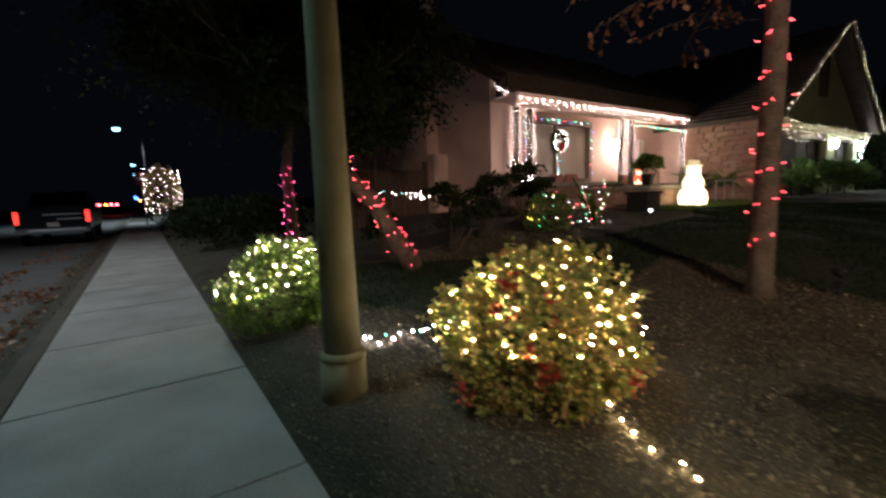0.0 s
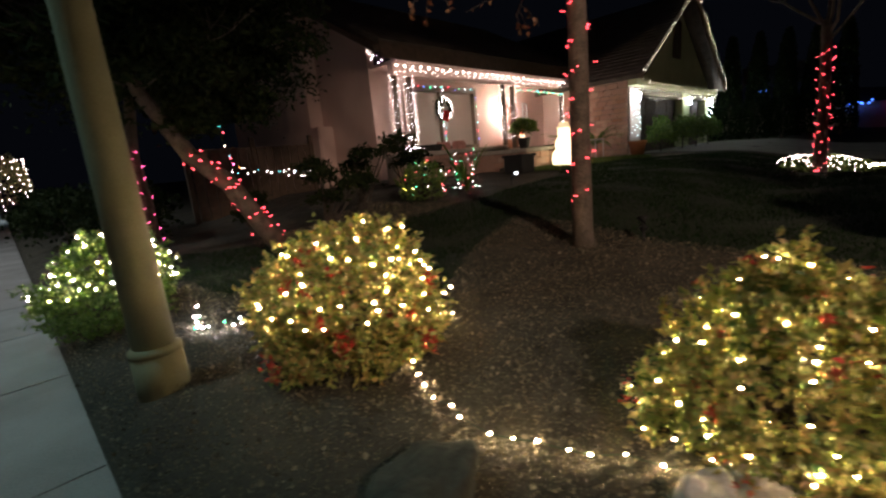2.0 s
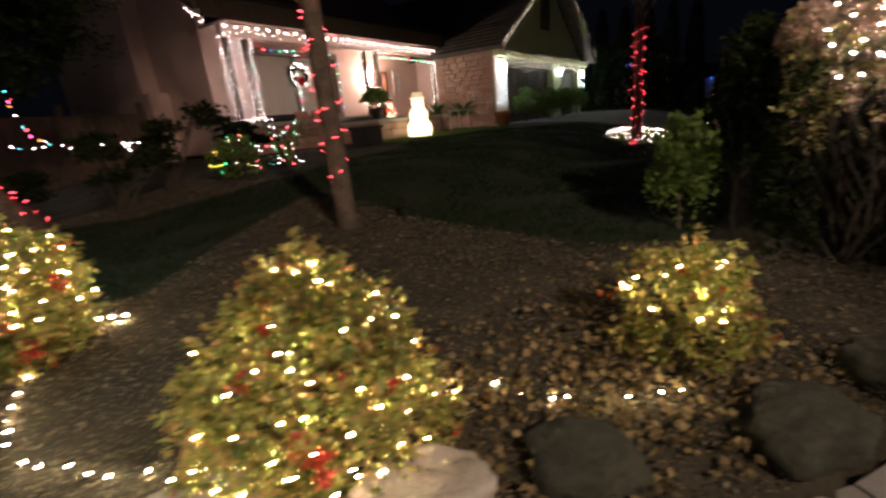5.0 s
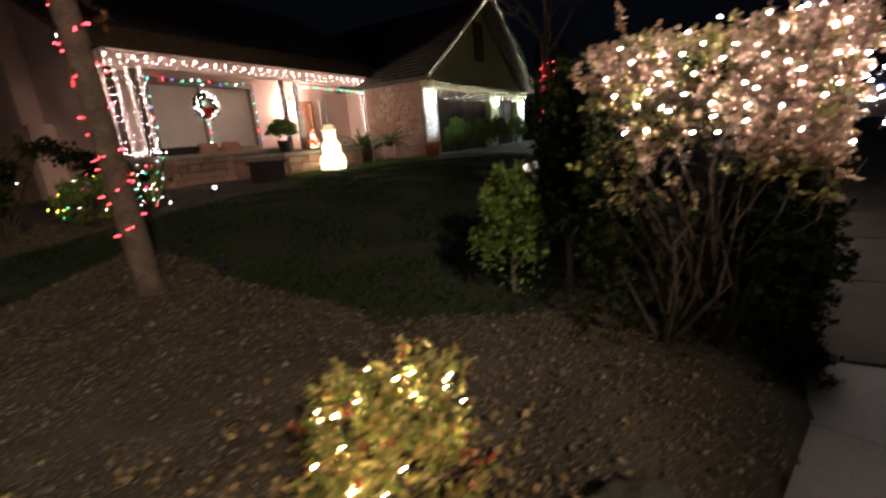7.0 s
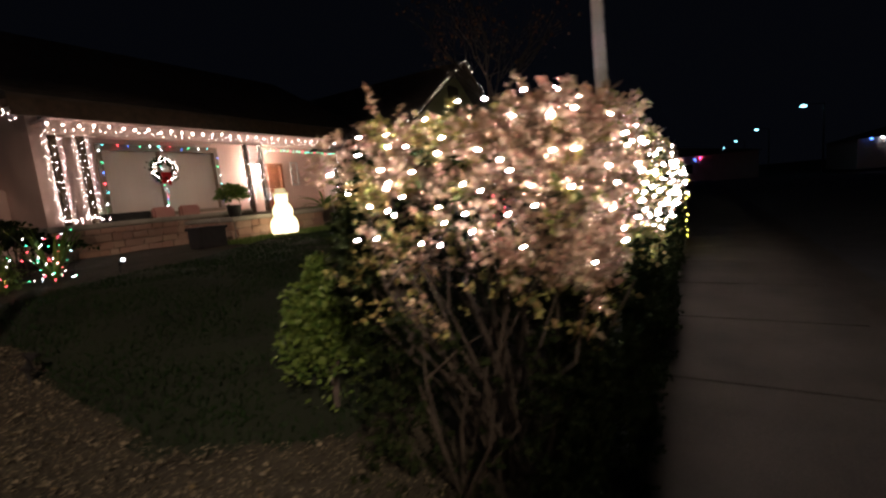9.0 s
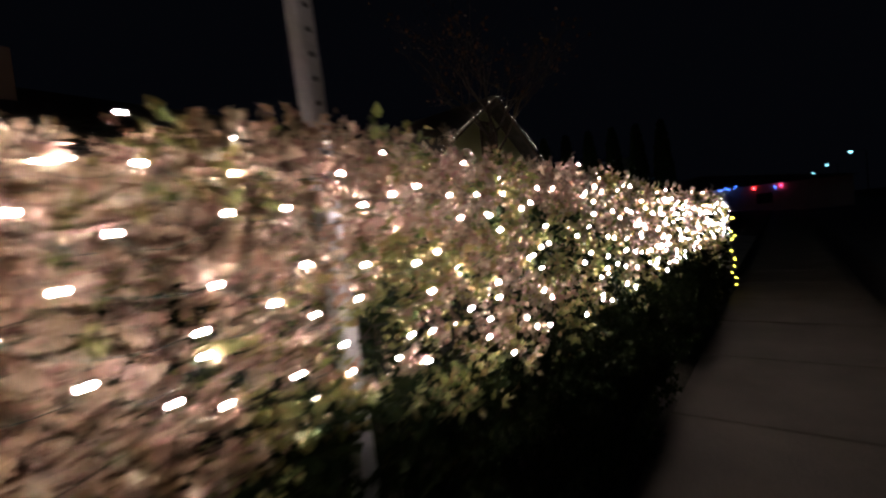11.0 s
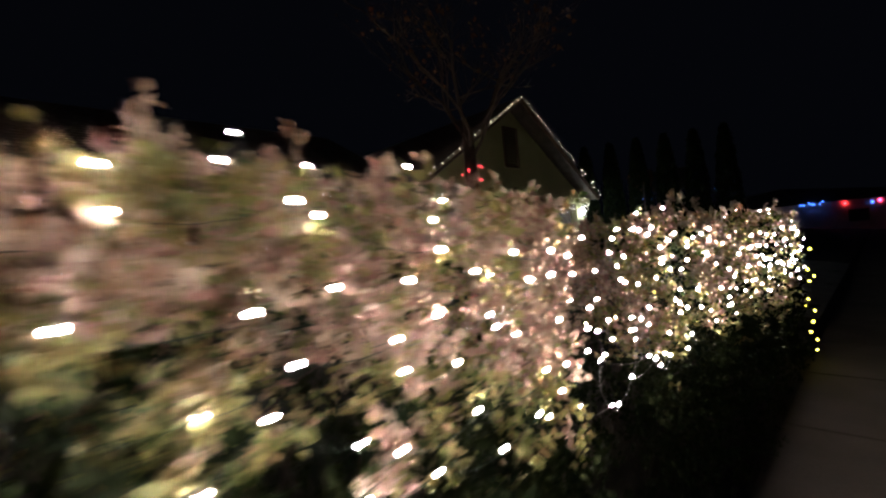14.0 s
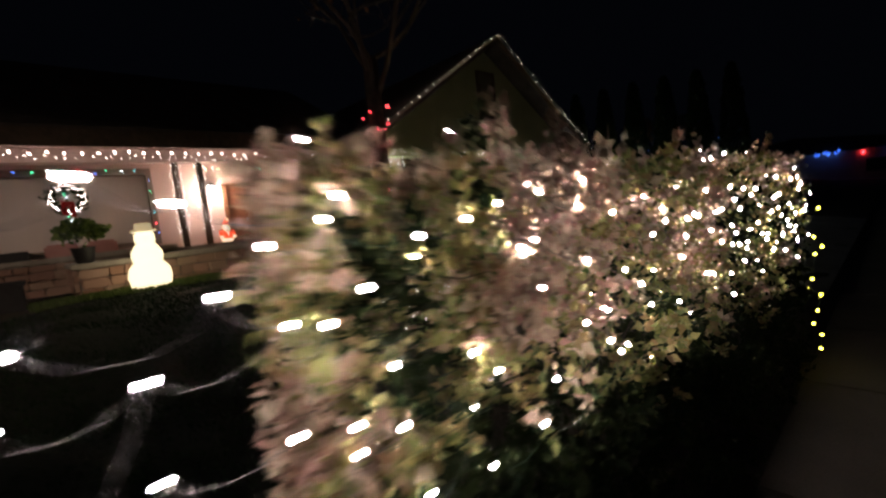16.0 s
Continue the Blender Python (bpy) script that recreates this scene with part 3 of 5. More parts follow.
# wing eaves, gable rakes and swags over the garage
string_lights("warm white lights along the wing eaves", along([(15.22, 5.2, 3.55), (15.2, 2.6, 3.45)], 0.16, 0.02), [BULB_GABLE], 0.014, WIRE_WHITE)
for s in (-1, 1):
    string_lights("warm white lights along the gable verge", along([(20.2 + s * 5.5, 2.26, 3.5), (20.2, 2.26, 6.96)], 0.32, 0.02), [BULB_GABLE], 0.0095, WIRE_GREEN)
for k, (z, dip) in enumerate(((3.35, 0.18), (3.05, 0.28), (3.2, 0.3))):
    pts = [(15.5 + 9.8 * u, 2.62, z - dip * (0.5 - abs((u * 3) % 1 - 0.5)) * 2) for u in np.linspace(0, 1, 40)]
    string_lights("warm white lights swagged across the garage front", along(pts, 0.17, 0.06), [BULB_GABLE], 0.0078, WIRE_GREEN, line=False)
string_lights("white lights wound down the garage corner", spiral((15.62, 2.9, 1.6), (15.62, 2.9, 3.1), 0.14, 8, 60, 0.03), [BULB_COOL], 0.011, WIRE_GREEN)
string_lights("white lights wound down the far garage corner", spiral((25.2, 2.9, 1.6), (25.2, 2.9, 3.1), 0.12, 8, 40, 0.03), [BULB_COOL], 0.013, WIRE_GREEN)
MULTI = [BULB_GREEN, BULB_COOL, BULB_TEAL, BULB_RED, BULB_BLUE]
string_lights("coloured lights round the window frame", along([(8.05, 6.28, 1.75), (8.05, 6.28, 3.45), (11.05, 6.28, 3.45), (11.05, 6.28, 1.75)], 0.26, 0.02), MULTI, 0.014)
string_lights("coloured lights down the window mullion", along([(9.45, 6.27, 3.45), (9.45, 6.27, 1.75)], 0.1, 0.03), MULTI, 0.012)
string_lights("green and red lights along the porch beam", along([(12.1, 5.35, 3.34), (15.0, 5.35, 3.3)], 0.13, 0.01), [BULB_GREEN, BULB_TEAL, BULB_GREEN, BULB_RED], 0.018)


def build_wreath():
    w = thing("wreath", "round evergreen wreath with white lights and a red bow", "wreath", at=(9.45, 6.24, 2.84))
    n = 1000
    a = rng.uniform(0, 2 * math.pi, n)
    r = 0.27 + rng.normal(0, 0.05, n)
    at = np.stack([r * np.cos(a), rng.normal(0, 0.04, n), r * np.sin(a)], 1)
    part("foliage", leaves("foliage", at, rng.normal(size=(n, 3)), rng.uniform(0.04, 0.07, n), LEAF_DARK), None, w)
    bulbs_on(w, [(0.29 * math.cos(k * 0.098) + rng.normal(0, 0.035), -0.06, 0.29 * math.sin(k * 0.098) + rng.normal(0, 0.035)) for k in range(64)], [BULB_PINK], 0.0085)
    bm = boxes(((-0.12, -0.08, -0.36), (-0.02, -0.06, -0.16)), ((0.02, -0.08, -0.4), (0.1, -0.06, -0.16)), ((-0.11, -0.1, -0.2), (0.11, -0.05, -0.06)))
    part("bow", bm, surface("red_ribbon", (0.3, 0.01, 0.01), (0.5, 0.02, 0.02), 8, 0.5, 0.1, 40), w, "red ribbon bow")


build_wreath()


# ---- stone facing and the low porch wall ----
stone_meshes = []
for k in range(7):
    bm = bmesh.new()
    bmesh.ops.create_cube(bm, size=1)
    bmesh.ops.bevel(bm, geom=bm.edges[:], offset=0.09, segments=1, affect="EDGES")
    for v in bm.verts:
        v.co += Vector(rng.uniform(-0.06, 0.06, 3))
    me = bpy.data.meshes.new("stone")
    bm.to_mesh(me)
    bm.free()
    me.materials.append(STONE)
    stone_meshes.append(me)


def face_with_stones(owner, origin, along_way, length, bottom, top, depth=0.07, size=0.3, row=0.16):
    """Courses of rough stones on a face that starts at origin and runs along_way."""
    a = Vector(along_way).normalized()
    n = Vector((a.y, -a.x, 0))
    z, k = bottom, 0
    while z < top - 0.05:
        h = min(row * rng.uniform(0.75, 1.3), top - z)
        s = 0.0
        while s < length - 0.03:
            w = min(size * rng.uniform(0.55, 1.4), length - s)
            ob = new("stone", stone_meshes[k % 7])
            ob.parent = owner
            c = Vector(origin) + a * (s + w / 2) + n * depth * rng.uniform(0.2, 0.5)
            ob.matrix_basis = Matrix.LocRotScale((c.x, c.y, z + h / 2), Euler((0, 0, math.atan2(a.y, a.x))), (w * 0.94, depth, h * 0.9))
            s += w
            k += 1
        z += h


facing = part("stone_facing", box((15.24, 3.0, 0.7), (15.3, 5.4, 3.5)), MORTAR, house, "rough reddish stone veneer on the wing wall")
face_with_stones(facing, (15.23, 5.4, 0), (0, -1, 0), 2.4, 0.75, 3.45, size=0.34)

porch_wall = thing("garden_wall", "low stone porch wall with a pale cap", "wall", kind="structure")
part("core", boxes(((6.5, 5.28, 0.6), (15.24, 5.62, 1.5)), ((9.25, 3.3, 0.5), (12.0, 3.6, 1.36)), ((9.25, 3.6, 0.5), (9.55, 5.28, 1.36))), MORTAR, porch_wall)
part("cap_stone", box((6.45, 5.2, 1.5), (11.2, 5.7, 1.6), 0.02), CAP, porch_wall)
part("cap_stone", box((9.15, 3.2, 1.36), (12.1, 3.7, 1.45), 0.02), CAP, porch_wall)
part("cap_stone", box((9.15, 3.7, 1.36), (9.65, 5.2, 1.45), 0.02), CAP, porch_wall)
face_with_stones(porch_wall, (6.5, 5.27, 0), (1, 0, 0), 2.8, 0.7, 1.48)
face_with_stones(porch_wall, (9.25, 3.29, 0), (1, 0, 0), 2.75, 0.7, 1.34)
face_with_stones(porch_wall, (9.24, 5.25, 0), (0, -1, 0), 1.95, 0.75, 1.34)


# ---- plants ----
def blob_points(n, centre, radii, lump=0.18, depth=0.25, flat=0.0):
    """Points near the skin of a lumpy dome, and their outward ways."""
    d = rng.normal(size=(n, 3))
    d[:, 2] = np.where(d[:, 2] < -0.35, -d[:, 2], d[:, 2])
    d /= np.linalg.norm(d, axis=1, keepdims=True)
    bump = np.array([noise.noise(Vector(v) * 2.3 + Vector(centre) * 3.7) + 0.5 * noise.noise(Vector(v) * 5.5 + Vector(centre)) for v in d])
    r = (1 + lump * 1.6 * bump) * (1 - depth * rng.random(n) ** 2)
    return np.array(centre) + d * r[:, None] * np.array(radii), d


def short_trunk(owner, height, radius=0.03):
    """A crooked little trunk with two forks for a shrub."""
    for k in range(3):
        a = rng.uniform(0, 6.28)
        v, f = tube([(0, 0, 0), (0.02 * k, 0.01, height * 0.35), (0.25 * height * math.cos(a), 0.25 * height * math.sin(a), height * 0.8)], [radius, radius * 0.7, radius * 0.25], 6)
        part("branch", mesh_of("branch", v, f, BARK_LIMB), None, owner)


def stems_of(centre_low, tips, radius=0.006):
    lines = []
    for p in tips:
        a, b = Vector(centre_low), Vector(p)
        mid = a.lerp(b, 0.5) + Vector(rng.normal(0, 0.04, 3)) + Vector((0, 0, 0.05))
        lines.append(([a + Vector(rng.normal(0, 0.05, 3)) * Vector((1, 1, 0)), mid, b], [radius * 1.6, radius, radius * 0.5]))
    return tubes(lines, 4)


def sprig_cloud(base, way, count, reach, size, fuzz=0.75):
    """Leaves set along short stems: where each leaf starts, which way it points and how long it is."""
    n = len(base)
    way = way / (np.linalg.norm(way, axis=1, keepdims=True) + 1e-9)
    s = rng.uniform(0.1, 1, (n, count, 1)) * rng.uniform(*reach, (n, 1, 1))
    at = base[:, None] + way[:, None] * s + rng.normal(0, 0.006, (n, count, 3))
    grow = way[:, None] * 0.55 + rng.normal(0, fuzz, (n, count, 3))
    long = rng.uniform(*size, (n, count)) * rng.uniform(0.75, 1.2, (n, 1))
    return at.reshape(-1, 3), grow.reshape(-1, 3), long.ravel()


def mound_points(n, width, height, cone, seed, low=0.0, depth=0.5, lump=0.3):
    """Points near the skin of a lumpy mound that stands on the ground, and their outward ways; cone: 0 round, 1 pointed."""
    u = low + (0.99 - low) * rng.random(n) ** 1.25
    a = rng.uniform(0, 2 * math.pi, n)
    dome = np.sqrt(np.clip(1 - u**2.4, 0, 1)) * (0.86 + 0.28 * np.sin(np.clip(u * 2.2, 0, 1) * math.pi / 2) - 0.14)
    prof = dome * (1 - cone) + cone * (1 - u) ** 0.75 * (0.85 + 0.3 * u)
    out = np.stack([np.cos(a), np.sin(a), 0.25 + 1.3 * u**2], 1)
    out /= np.linalg.norm(out, axis=1, keepdims=True)
    bump = np.array([noise.noise(Vector((math.cos(i) * 1.5, math.sin(i) * 1.5, j * 2.2 + seed))) + 0.6 * noise.noise(Vector((math.cos(i) * 4, math.sin(i) * 4, j * 5 + seed))) for i, j in zip(a, u)])
    k = (1 + lump * 1.4 * bump) * (1 - depth * rng.random(n) ** 1.8)
    r = width / 2 * prof * k
    return np.stack([r * np.cos(a), r * np.sin(a), height * u * (1 + 0.5 * lump * bump)], 1), out


def lit_bush(x, y, width, height, n, label, material, bulbs, materials, radius, cone=0.0, low=0.3, leaf=(0.026, 0.05), apart=0.085, string="warm lights threaded through a garden bush"):
    z = land_at(x, y)
    bush = thing("bush", label, "bush", "lit bushes", at=(x, y, z))
    base, out = mound_points(n // 9, width, height, cone, x)
    gaps = np.array([noise.noise(Vector(p) * 6.5 + Vector((x, y, 3))) for p in base])
    airy = ~((gaps > 0.12) & (rng.random(len(base)) < 0.88))
    base, out = base[airy], out[airy]
    way = out * 0.7 + rng.normal(size=out.shape) * 0.5 + np.array([0, 0, 0.35])
    at, grow, size = sprig_cloud(base, way, 9, (0.07, 0.15), leaf)
    # long shoots that stand out of the mound
    tips, sd = mound_points(int(40 * width), width, height, cone, x, 0.3, 0.08)
    at2, grow2, size2 = sprig_cloud(tips, sd * 0.6 + rng.normal(0, 0.3, sd.shape) + np.array([0, 0, 0.5]), 22, (0.12, 0.22), leaf)
    at, grow, size = np.concatenate([at, at2]), np.concatenate([grow, grow2]), np.concatenate([size, size2])
    keep = at[:, 2] > 0.01
    part("leaves", leaves("leaves", at[keep], grow[keep], size[keep], material, 0.3), None, bush)
    v, f = stems_of((0, 0, 0), mound_points(60, width * 0.9, height * 0.92, cone, x, 0.2, 0.3)[0])
    tagged(part("stem_work", mesh_of("stem_work", v, f, TWIG), None, bush), kind="stuff")
    pool = mound_points(bulbs * 9, width + 0.12, height + 0.06, cone, x, low, 0.1)[0]
    chosen = []
    for p in pool:
        if len(chosen) < bulbs and all(np.sum((p - c) ** 2) > apart**2 for c in chosen):
            chosen.append(p)
    spots = np.array(chosen)
    order = np.argsort(np.floor(spots[:, 2] / 0.12) * 10 + np.arctan2(spots[:, 1], spots[:, 0]))
    string_lights(string, [Vector(p) + Vector((x, y, z)) for p in spots[order]], materials, radius, group="bush lights", line=False)
    return bush


WARMS = [BULB_WARM, BULB_WARM_DIM, BULB_WARM]
lit_bush(0.92, -0.83, 1.16, 0.76, 36000, "rounded green and yellow bush with red sprigs, lit by warm lights", LEAF_BUSH, 120, WARMS, 0.0046, low=0.4)
lit_bush(1.53, -3.03, 1.12, 0.75, 27000, "pointed green bush with red sprigs, lit by warm lights", LEAF_BUSH, 105, WARMS, 0.0046, cone=1.0, low=0.08)
lit_bush(2.86, -4.24, 0.7, 0.46, 4200, "low straggling bush over dry leaves with few lights", LEAF_BUSH, 22, WARMS, 0.0046, cone=0.3, low=0.55)
lit_bush(0.08, 2.0, 1.1, 0.78, 20000, "dense green bush beside the pavement, lit by white lights", LEAF_GREEN, 95, [BULB_WARM, BULB_NET], 0.0056, low=0.45, string="white lights in rows round a garden bush")
lit_bush(4.8, 2.5, 0.8, 0.62, 4000, "small green bush with coloured lights", LEAF_GREEN, 26, [BULB_YELLOW, BULB_GREEN, BULB_EAVE, BULB_RED], 0.0075, low=0.2, string="coloured lights threaded through a small bush")


def hedge(x0, x1, y0, y1, top, n, label, bare_end=False, skew=0.0, flare=0.0, floor=0.0):
    """A clipped hedge of leafy sprigs on a skin with depth, with branches inside and shoots on top; floor: how thin it is near the ground."""
    z0 = land_at((x0 + x1) / 2, (y0 + y1) / 2) - 0.05
    own = thing("hedge", label, "hedge", "street hedge", at=(x0, y0, 0))
    lx, ly, lz = x1 - x0, y1 - y0, top - z0
    areas = np.array([lx * lz * 1.5, lx * lz * 0.4, lx * ly * 1.1, ly * lz, ly * lz])
    pick = rng.choice(5, n, p=areas / areas.sum())
    u, v = rng.random(n), rng.random(n)
    depth = 0.02 + 0.3 * rng.random(n) ** 1.6
    at, d = np.zeros((n, 3)), np.zeros((n, 3))
    for k, (ax, ay, az, dx, dy, dz) in enumerate(((u * lx, depth, v * lz, 0, -1, 0), (u * lx, ly - depth, v * lz, 0, 1, 0), (u * lx, v * ly, lz - depth, 0, 0, 1), (depth, u * ly, v * lz, -1, 0, 0), (lx - depth, u * ly, v * lz, 1, 0, 0))):
        m = pick == k
        for i, (val, w) in enumerate(((ax, dx), (ay, dy), (az, dz))):
            at[m, i] = np.broadcast_to(val, (n,))[m]
            d[m, i] = w
    swell = np.array([noise.noise(Vector(((p[0] + x0) * 1.6, p[1] * 1.6, p[2] * 2.2))) * 0.08 + noise.noise(Vector((p[0] * 5, p[1] * 5, p[2] * 5 + x0))) * 0.09 for p in at])
    at += d * swell[:, None] * np.array([1, 1, 0.4])
    # rounded shoulders
    over = np.clip(at[:, 2] - (lz - 0.22), 0, None)
    mid = ly / 2
    at[:, 1] = mid + (at[:, 1] - mid) * (1 - 0.35 * over**1.5)
    # the corner on the street is rounded
    bend = 0.2
    vx, vy = np.clip(bend - at[:, 0], 0, None), np.clip(bend - at[:, 1], 0, None)
    pull = np.where((vx > 0) & (vy > 0), np.maximum(vx, vy) / (np.hypot(vx, vy) + 1e-9), 1.0)
    at[:, 0] = np.where(pull < 1, bend - vx * pull, at[:, 0])
    at[:, 1] = np.where(pull < 1, bend - vy * pull, at[:, 1])
    gaps = np.array([noise.noise(Vector(((p[0] + x0) * 4.6, p[1] * 4.6 + 9, p[2] * 4.6))) for p in at])
    keep = ~((gaps > 0.17) & (rng.random(n) < 0.86))
    keep &= ~((at[:, 2] < lz * 0.62) & (d[:, 0] < -0.5) & (rng.random(n) < (0.85 if bare_end else 0.1)))
    keep &= rng.random(n) > floor * np.clip((lz * 0.52 - at[:, 2]) / (lz * 0.2), 0, 1)
    at, d = at[keep], d[keep]
    way = d * 0.6 + rng.normal(size=at.shape) * 0.45 + np.array([0, 0, 0.5])
    # shoots along the top, a few of them long
    m = int(30 * lx)
    tall = np.minimum(0.04 + 0.05 * rng.exponential(1.0, m), 0.19)
    up_at = np.stack([rng.uniform(0.1, lx - 0.1, m), rng.uniform(0.04, ly * 0.85, m), lz - 0.03 + rng.normal(0, 0.025, m)], 1)
    up_way = rng.normal(0, 0.16, (m, 3)) + np.array([0, 0, 1.0])

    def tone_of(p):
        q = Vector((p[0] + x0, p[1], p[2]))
        # last term drops the tone below the light net, where shade falls
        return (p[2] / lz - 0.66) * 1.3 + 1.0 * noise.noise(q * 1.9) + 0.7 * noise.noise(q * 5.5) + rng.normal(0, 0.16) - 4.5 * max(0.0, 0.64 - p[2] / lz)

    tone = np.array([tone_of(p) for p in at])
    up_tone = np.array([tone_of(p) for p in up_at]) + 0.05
    # lower leaves: darker green, with the shade under the net put into the colour
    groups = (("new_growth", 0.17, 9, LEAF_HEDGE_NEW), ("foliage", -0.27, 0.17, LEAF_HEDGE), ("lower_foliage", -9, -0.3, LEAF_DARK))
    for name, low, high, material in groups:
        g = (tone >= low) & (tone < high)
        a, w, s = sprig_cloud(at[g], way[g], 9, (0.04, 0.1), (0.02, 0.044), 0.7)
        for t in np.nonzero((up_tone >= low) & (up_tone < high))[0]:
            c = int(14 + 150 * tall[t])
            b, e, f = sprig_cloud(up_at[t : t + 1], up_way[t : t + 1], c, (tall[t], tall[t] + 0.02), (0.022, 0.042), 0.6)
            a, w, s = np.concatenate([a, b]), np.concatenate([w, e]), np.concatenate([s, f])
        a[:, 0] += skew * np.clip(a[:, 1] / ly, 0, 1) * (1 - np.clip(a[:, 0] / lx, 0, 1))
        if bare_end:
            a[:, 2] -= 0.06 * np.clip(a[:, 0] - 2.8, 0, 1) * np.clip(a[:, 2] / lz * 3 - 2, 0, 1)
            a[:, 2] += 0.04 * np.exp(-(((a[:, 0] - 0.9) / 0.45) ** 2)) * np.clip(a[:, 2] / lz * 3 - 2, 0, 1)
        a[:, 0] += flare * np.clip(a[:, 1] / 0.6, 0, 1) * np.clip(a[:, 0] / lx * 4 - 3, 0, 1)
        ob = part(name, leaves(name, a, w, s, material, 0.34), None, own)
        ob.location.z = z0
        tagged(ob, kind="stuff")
    lines = []
    for k in range(int(lx / 0.34)):
        foot = Vector((0.2 + k * 0.34 + rng.normal(0, 0.05), ly * rng.uniform(0.35, 0.65), z0))
        for _ in range(7):
            tip = Vector((min(lx - 0.12, max(0.08, foot.x + rng.normal(0, 0.32))), rng.uniform(0.08, ly - 0.08), z0 + lz * rng.uniform(0.5, 0.97)))
            bow = foot.lerp(tip, 0.35) + Vector((rng.normal(0, 0.1), rng.normal(0, 0.1), 0.05))
            elbow = bow.lerp(tip, 0.5) + Vector((rng.normal(0, 0.08), rng.normal(0, 0.08), 0.04))
            fork = elbow + Vector((rng.normal(0, 0.2), rng.normal(0, 0.2), rng.uniform(-0.05, 0.3)))
            fork = Vector((min(lx - 0.12, max(0.06, fork.x)), min(ly - 0.06, max(0.06, fork.y)), min(fork.z, z0 + lz - 0.08)))
            lines.append(([foot, bow, elbow, tip], [0.014, 0.009, 0.006, 0.003]))
            lines.append(([elbow, elbow.lerp(fork, 0.5) + Vector((0, 0, 0.02)), fork], [0.006, 0.004, 0.002]))
    if bare_end:
        # crooked stems that fan out at the bare end
        for k in range(16):
            foot = Vector((rng.uniform(0.35, 0.6), ly * rng.uniform(0.3, 0.6), z0))
            tip = Vector((rng.uniform(0.02, 0.2), ly * (0.04 + 0.06 * k), z0 + lz * rng.uniform(0.42, 0.68)))
            mid = foot.lerp(tip, 0.5) + Vector((0.02, rng.normal(0, 0.06), rng.uniform(-0.02, 0.1)))
            lines.append(([foot, mid, tip, tip + Vector((rng.normal(0, 0.03), rng.normal(0, 0.08), 0.22))], [0.016, 0.01, 0.007, 0.004]))
    v, f = tubes(lines, 5)
    v = [(p[0] + skew * min(1, max(0, p[1] / ly)) * (1 - min(1, max(0, p[0] / lx))), p[1], p[2]) for p in v]
    tagged(part("branch_work", mesh_of("branch_work", v, f, TWIG), None, own), kind="stuff")
    return own


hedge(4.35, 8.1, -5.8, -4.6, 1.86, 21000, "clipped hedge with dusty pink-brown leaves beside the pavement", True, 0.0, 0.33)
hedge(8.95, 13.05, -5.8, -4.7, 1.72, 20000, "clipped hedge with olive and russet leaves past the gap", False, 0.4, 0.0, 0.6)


b = thing("shrub", "dark green shrub behind the end of the hedge", "shrub", "dark shrubs", at=(4.85, -4.0, land_at(4.85, -4.0)))
at, d = blob_points(5000, (0, 0, 0.42), (0.24, 0.24, 0.5), 0.35, 0.6)
part("leaves", leaves("leaves", at, d * 0.5 + rng.normal(size=d.shape) * 0.6 + np.array([0, 0, 0.4]), rng.uniform(0.03, 0.06, len(at)), LEAF_GREEN, 0.25), None, b)
short_trunk(b, 0.7, 0.02)
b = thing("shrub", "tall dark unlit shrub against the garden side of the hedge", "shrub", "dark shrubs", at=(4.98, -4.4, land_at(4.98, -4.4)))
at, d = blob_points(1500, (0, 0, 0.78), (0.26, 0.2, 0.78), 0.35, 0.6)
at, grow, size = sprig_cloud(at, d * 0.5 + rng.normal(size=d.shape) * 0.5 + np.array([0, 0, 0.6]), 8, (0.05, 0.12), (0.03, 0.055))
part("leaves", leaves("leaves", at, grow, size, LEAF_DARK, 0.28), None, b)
short_trunk(b, 1.2, 0.025)


def net_lights(label, corner, u_way, v_way, cols, rows, step_u, step_v, jitter=0.03, dip=None, radius=0.013, wire=WIRE_GREEN):
    """A diamond net of lights laid over a surface."""
    own = thing("net_lights", label, "net lights", "light nets")
    u_way, v_way = Vector(u_way), Vector(v_way)
    grid = {}
    for r in range(rows):
        for c in range(cols):
            p = Vector(corner) + u_way * (c + 0.5 * (r % 2)) * step_u + v_way * r * step_v + Vector(rng.normal(size=3) * jitter)
            if dip:
                p += dip(p)
            grid[r, c] = p
    lines = []
    for (r, c), p in grid.items():
        for key in ((r, c + 1), (r + 1, c)) if (r + c) % 2 else ((r, c + 1),):
            if key in grid:
                q = grid[key]
                s = Vector((rng.normal(0, 0.01), rng.normal(0, 0.01), -rng.uniform(0.015, 0.045)))
                lines.append(([p, p.lerp(q, 0.25) + s * 0.8, p.lerp(q, 0.5) + s, p.lerp(q, 0.75) + s * 0.8, q], 0.0009))
    v, f = tubes(lines, 4)
    tagged(part("mesh_wire", mesh_of("mesh_wire", v, f, wire), None, own), kind="stuff")
    bulbs_on(own, list(grid.values()), [BULB_NET], radius)
    return own


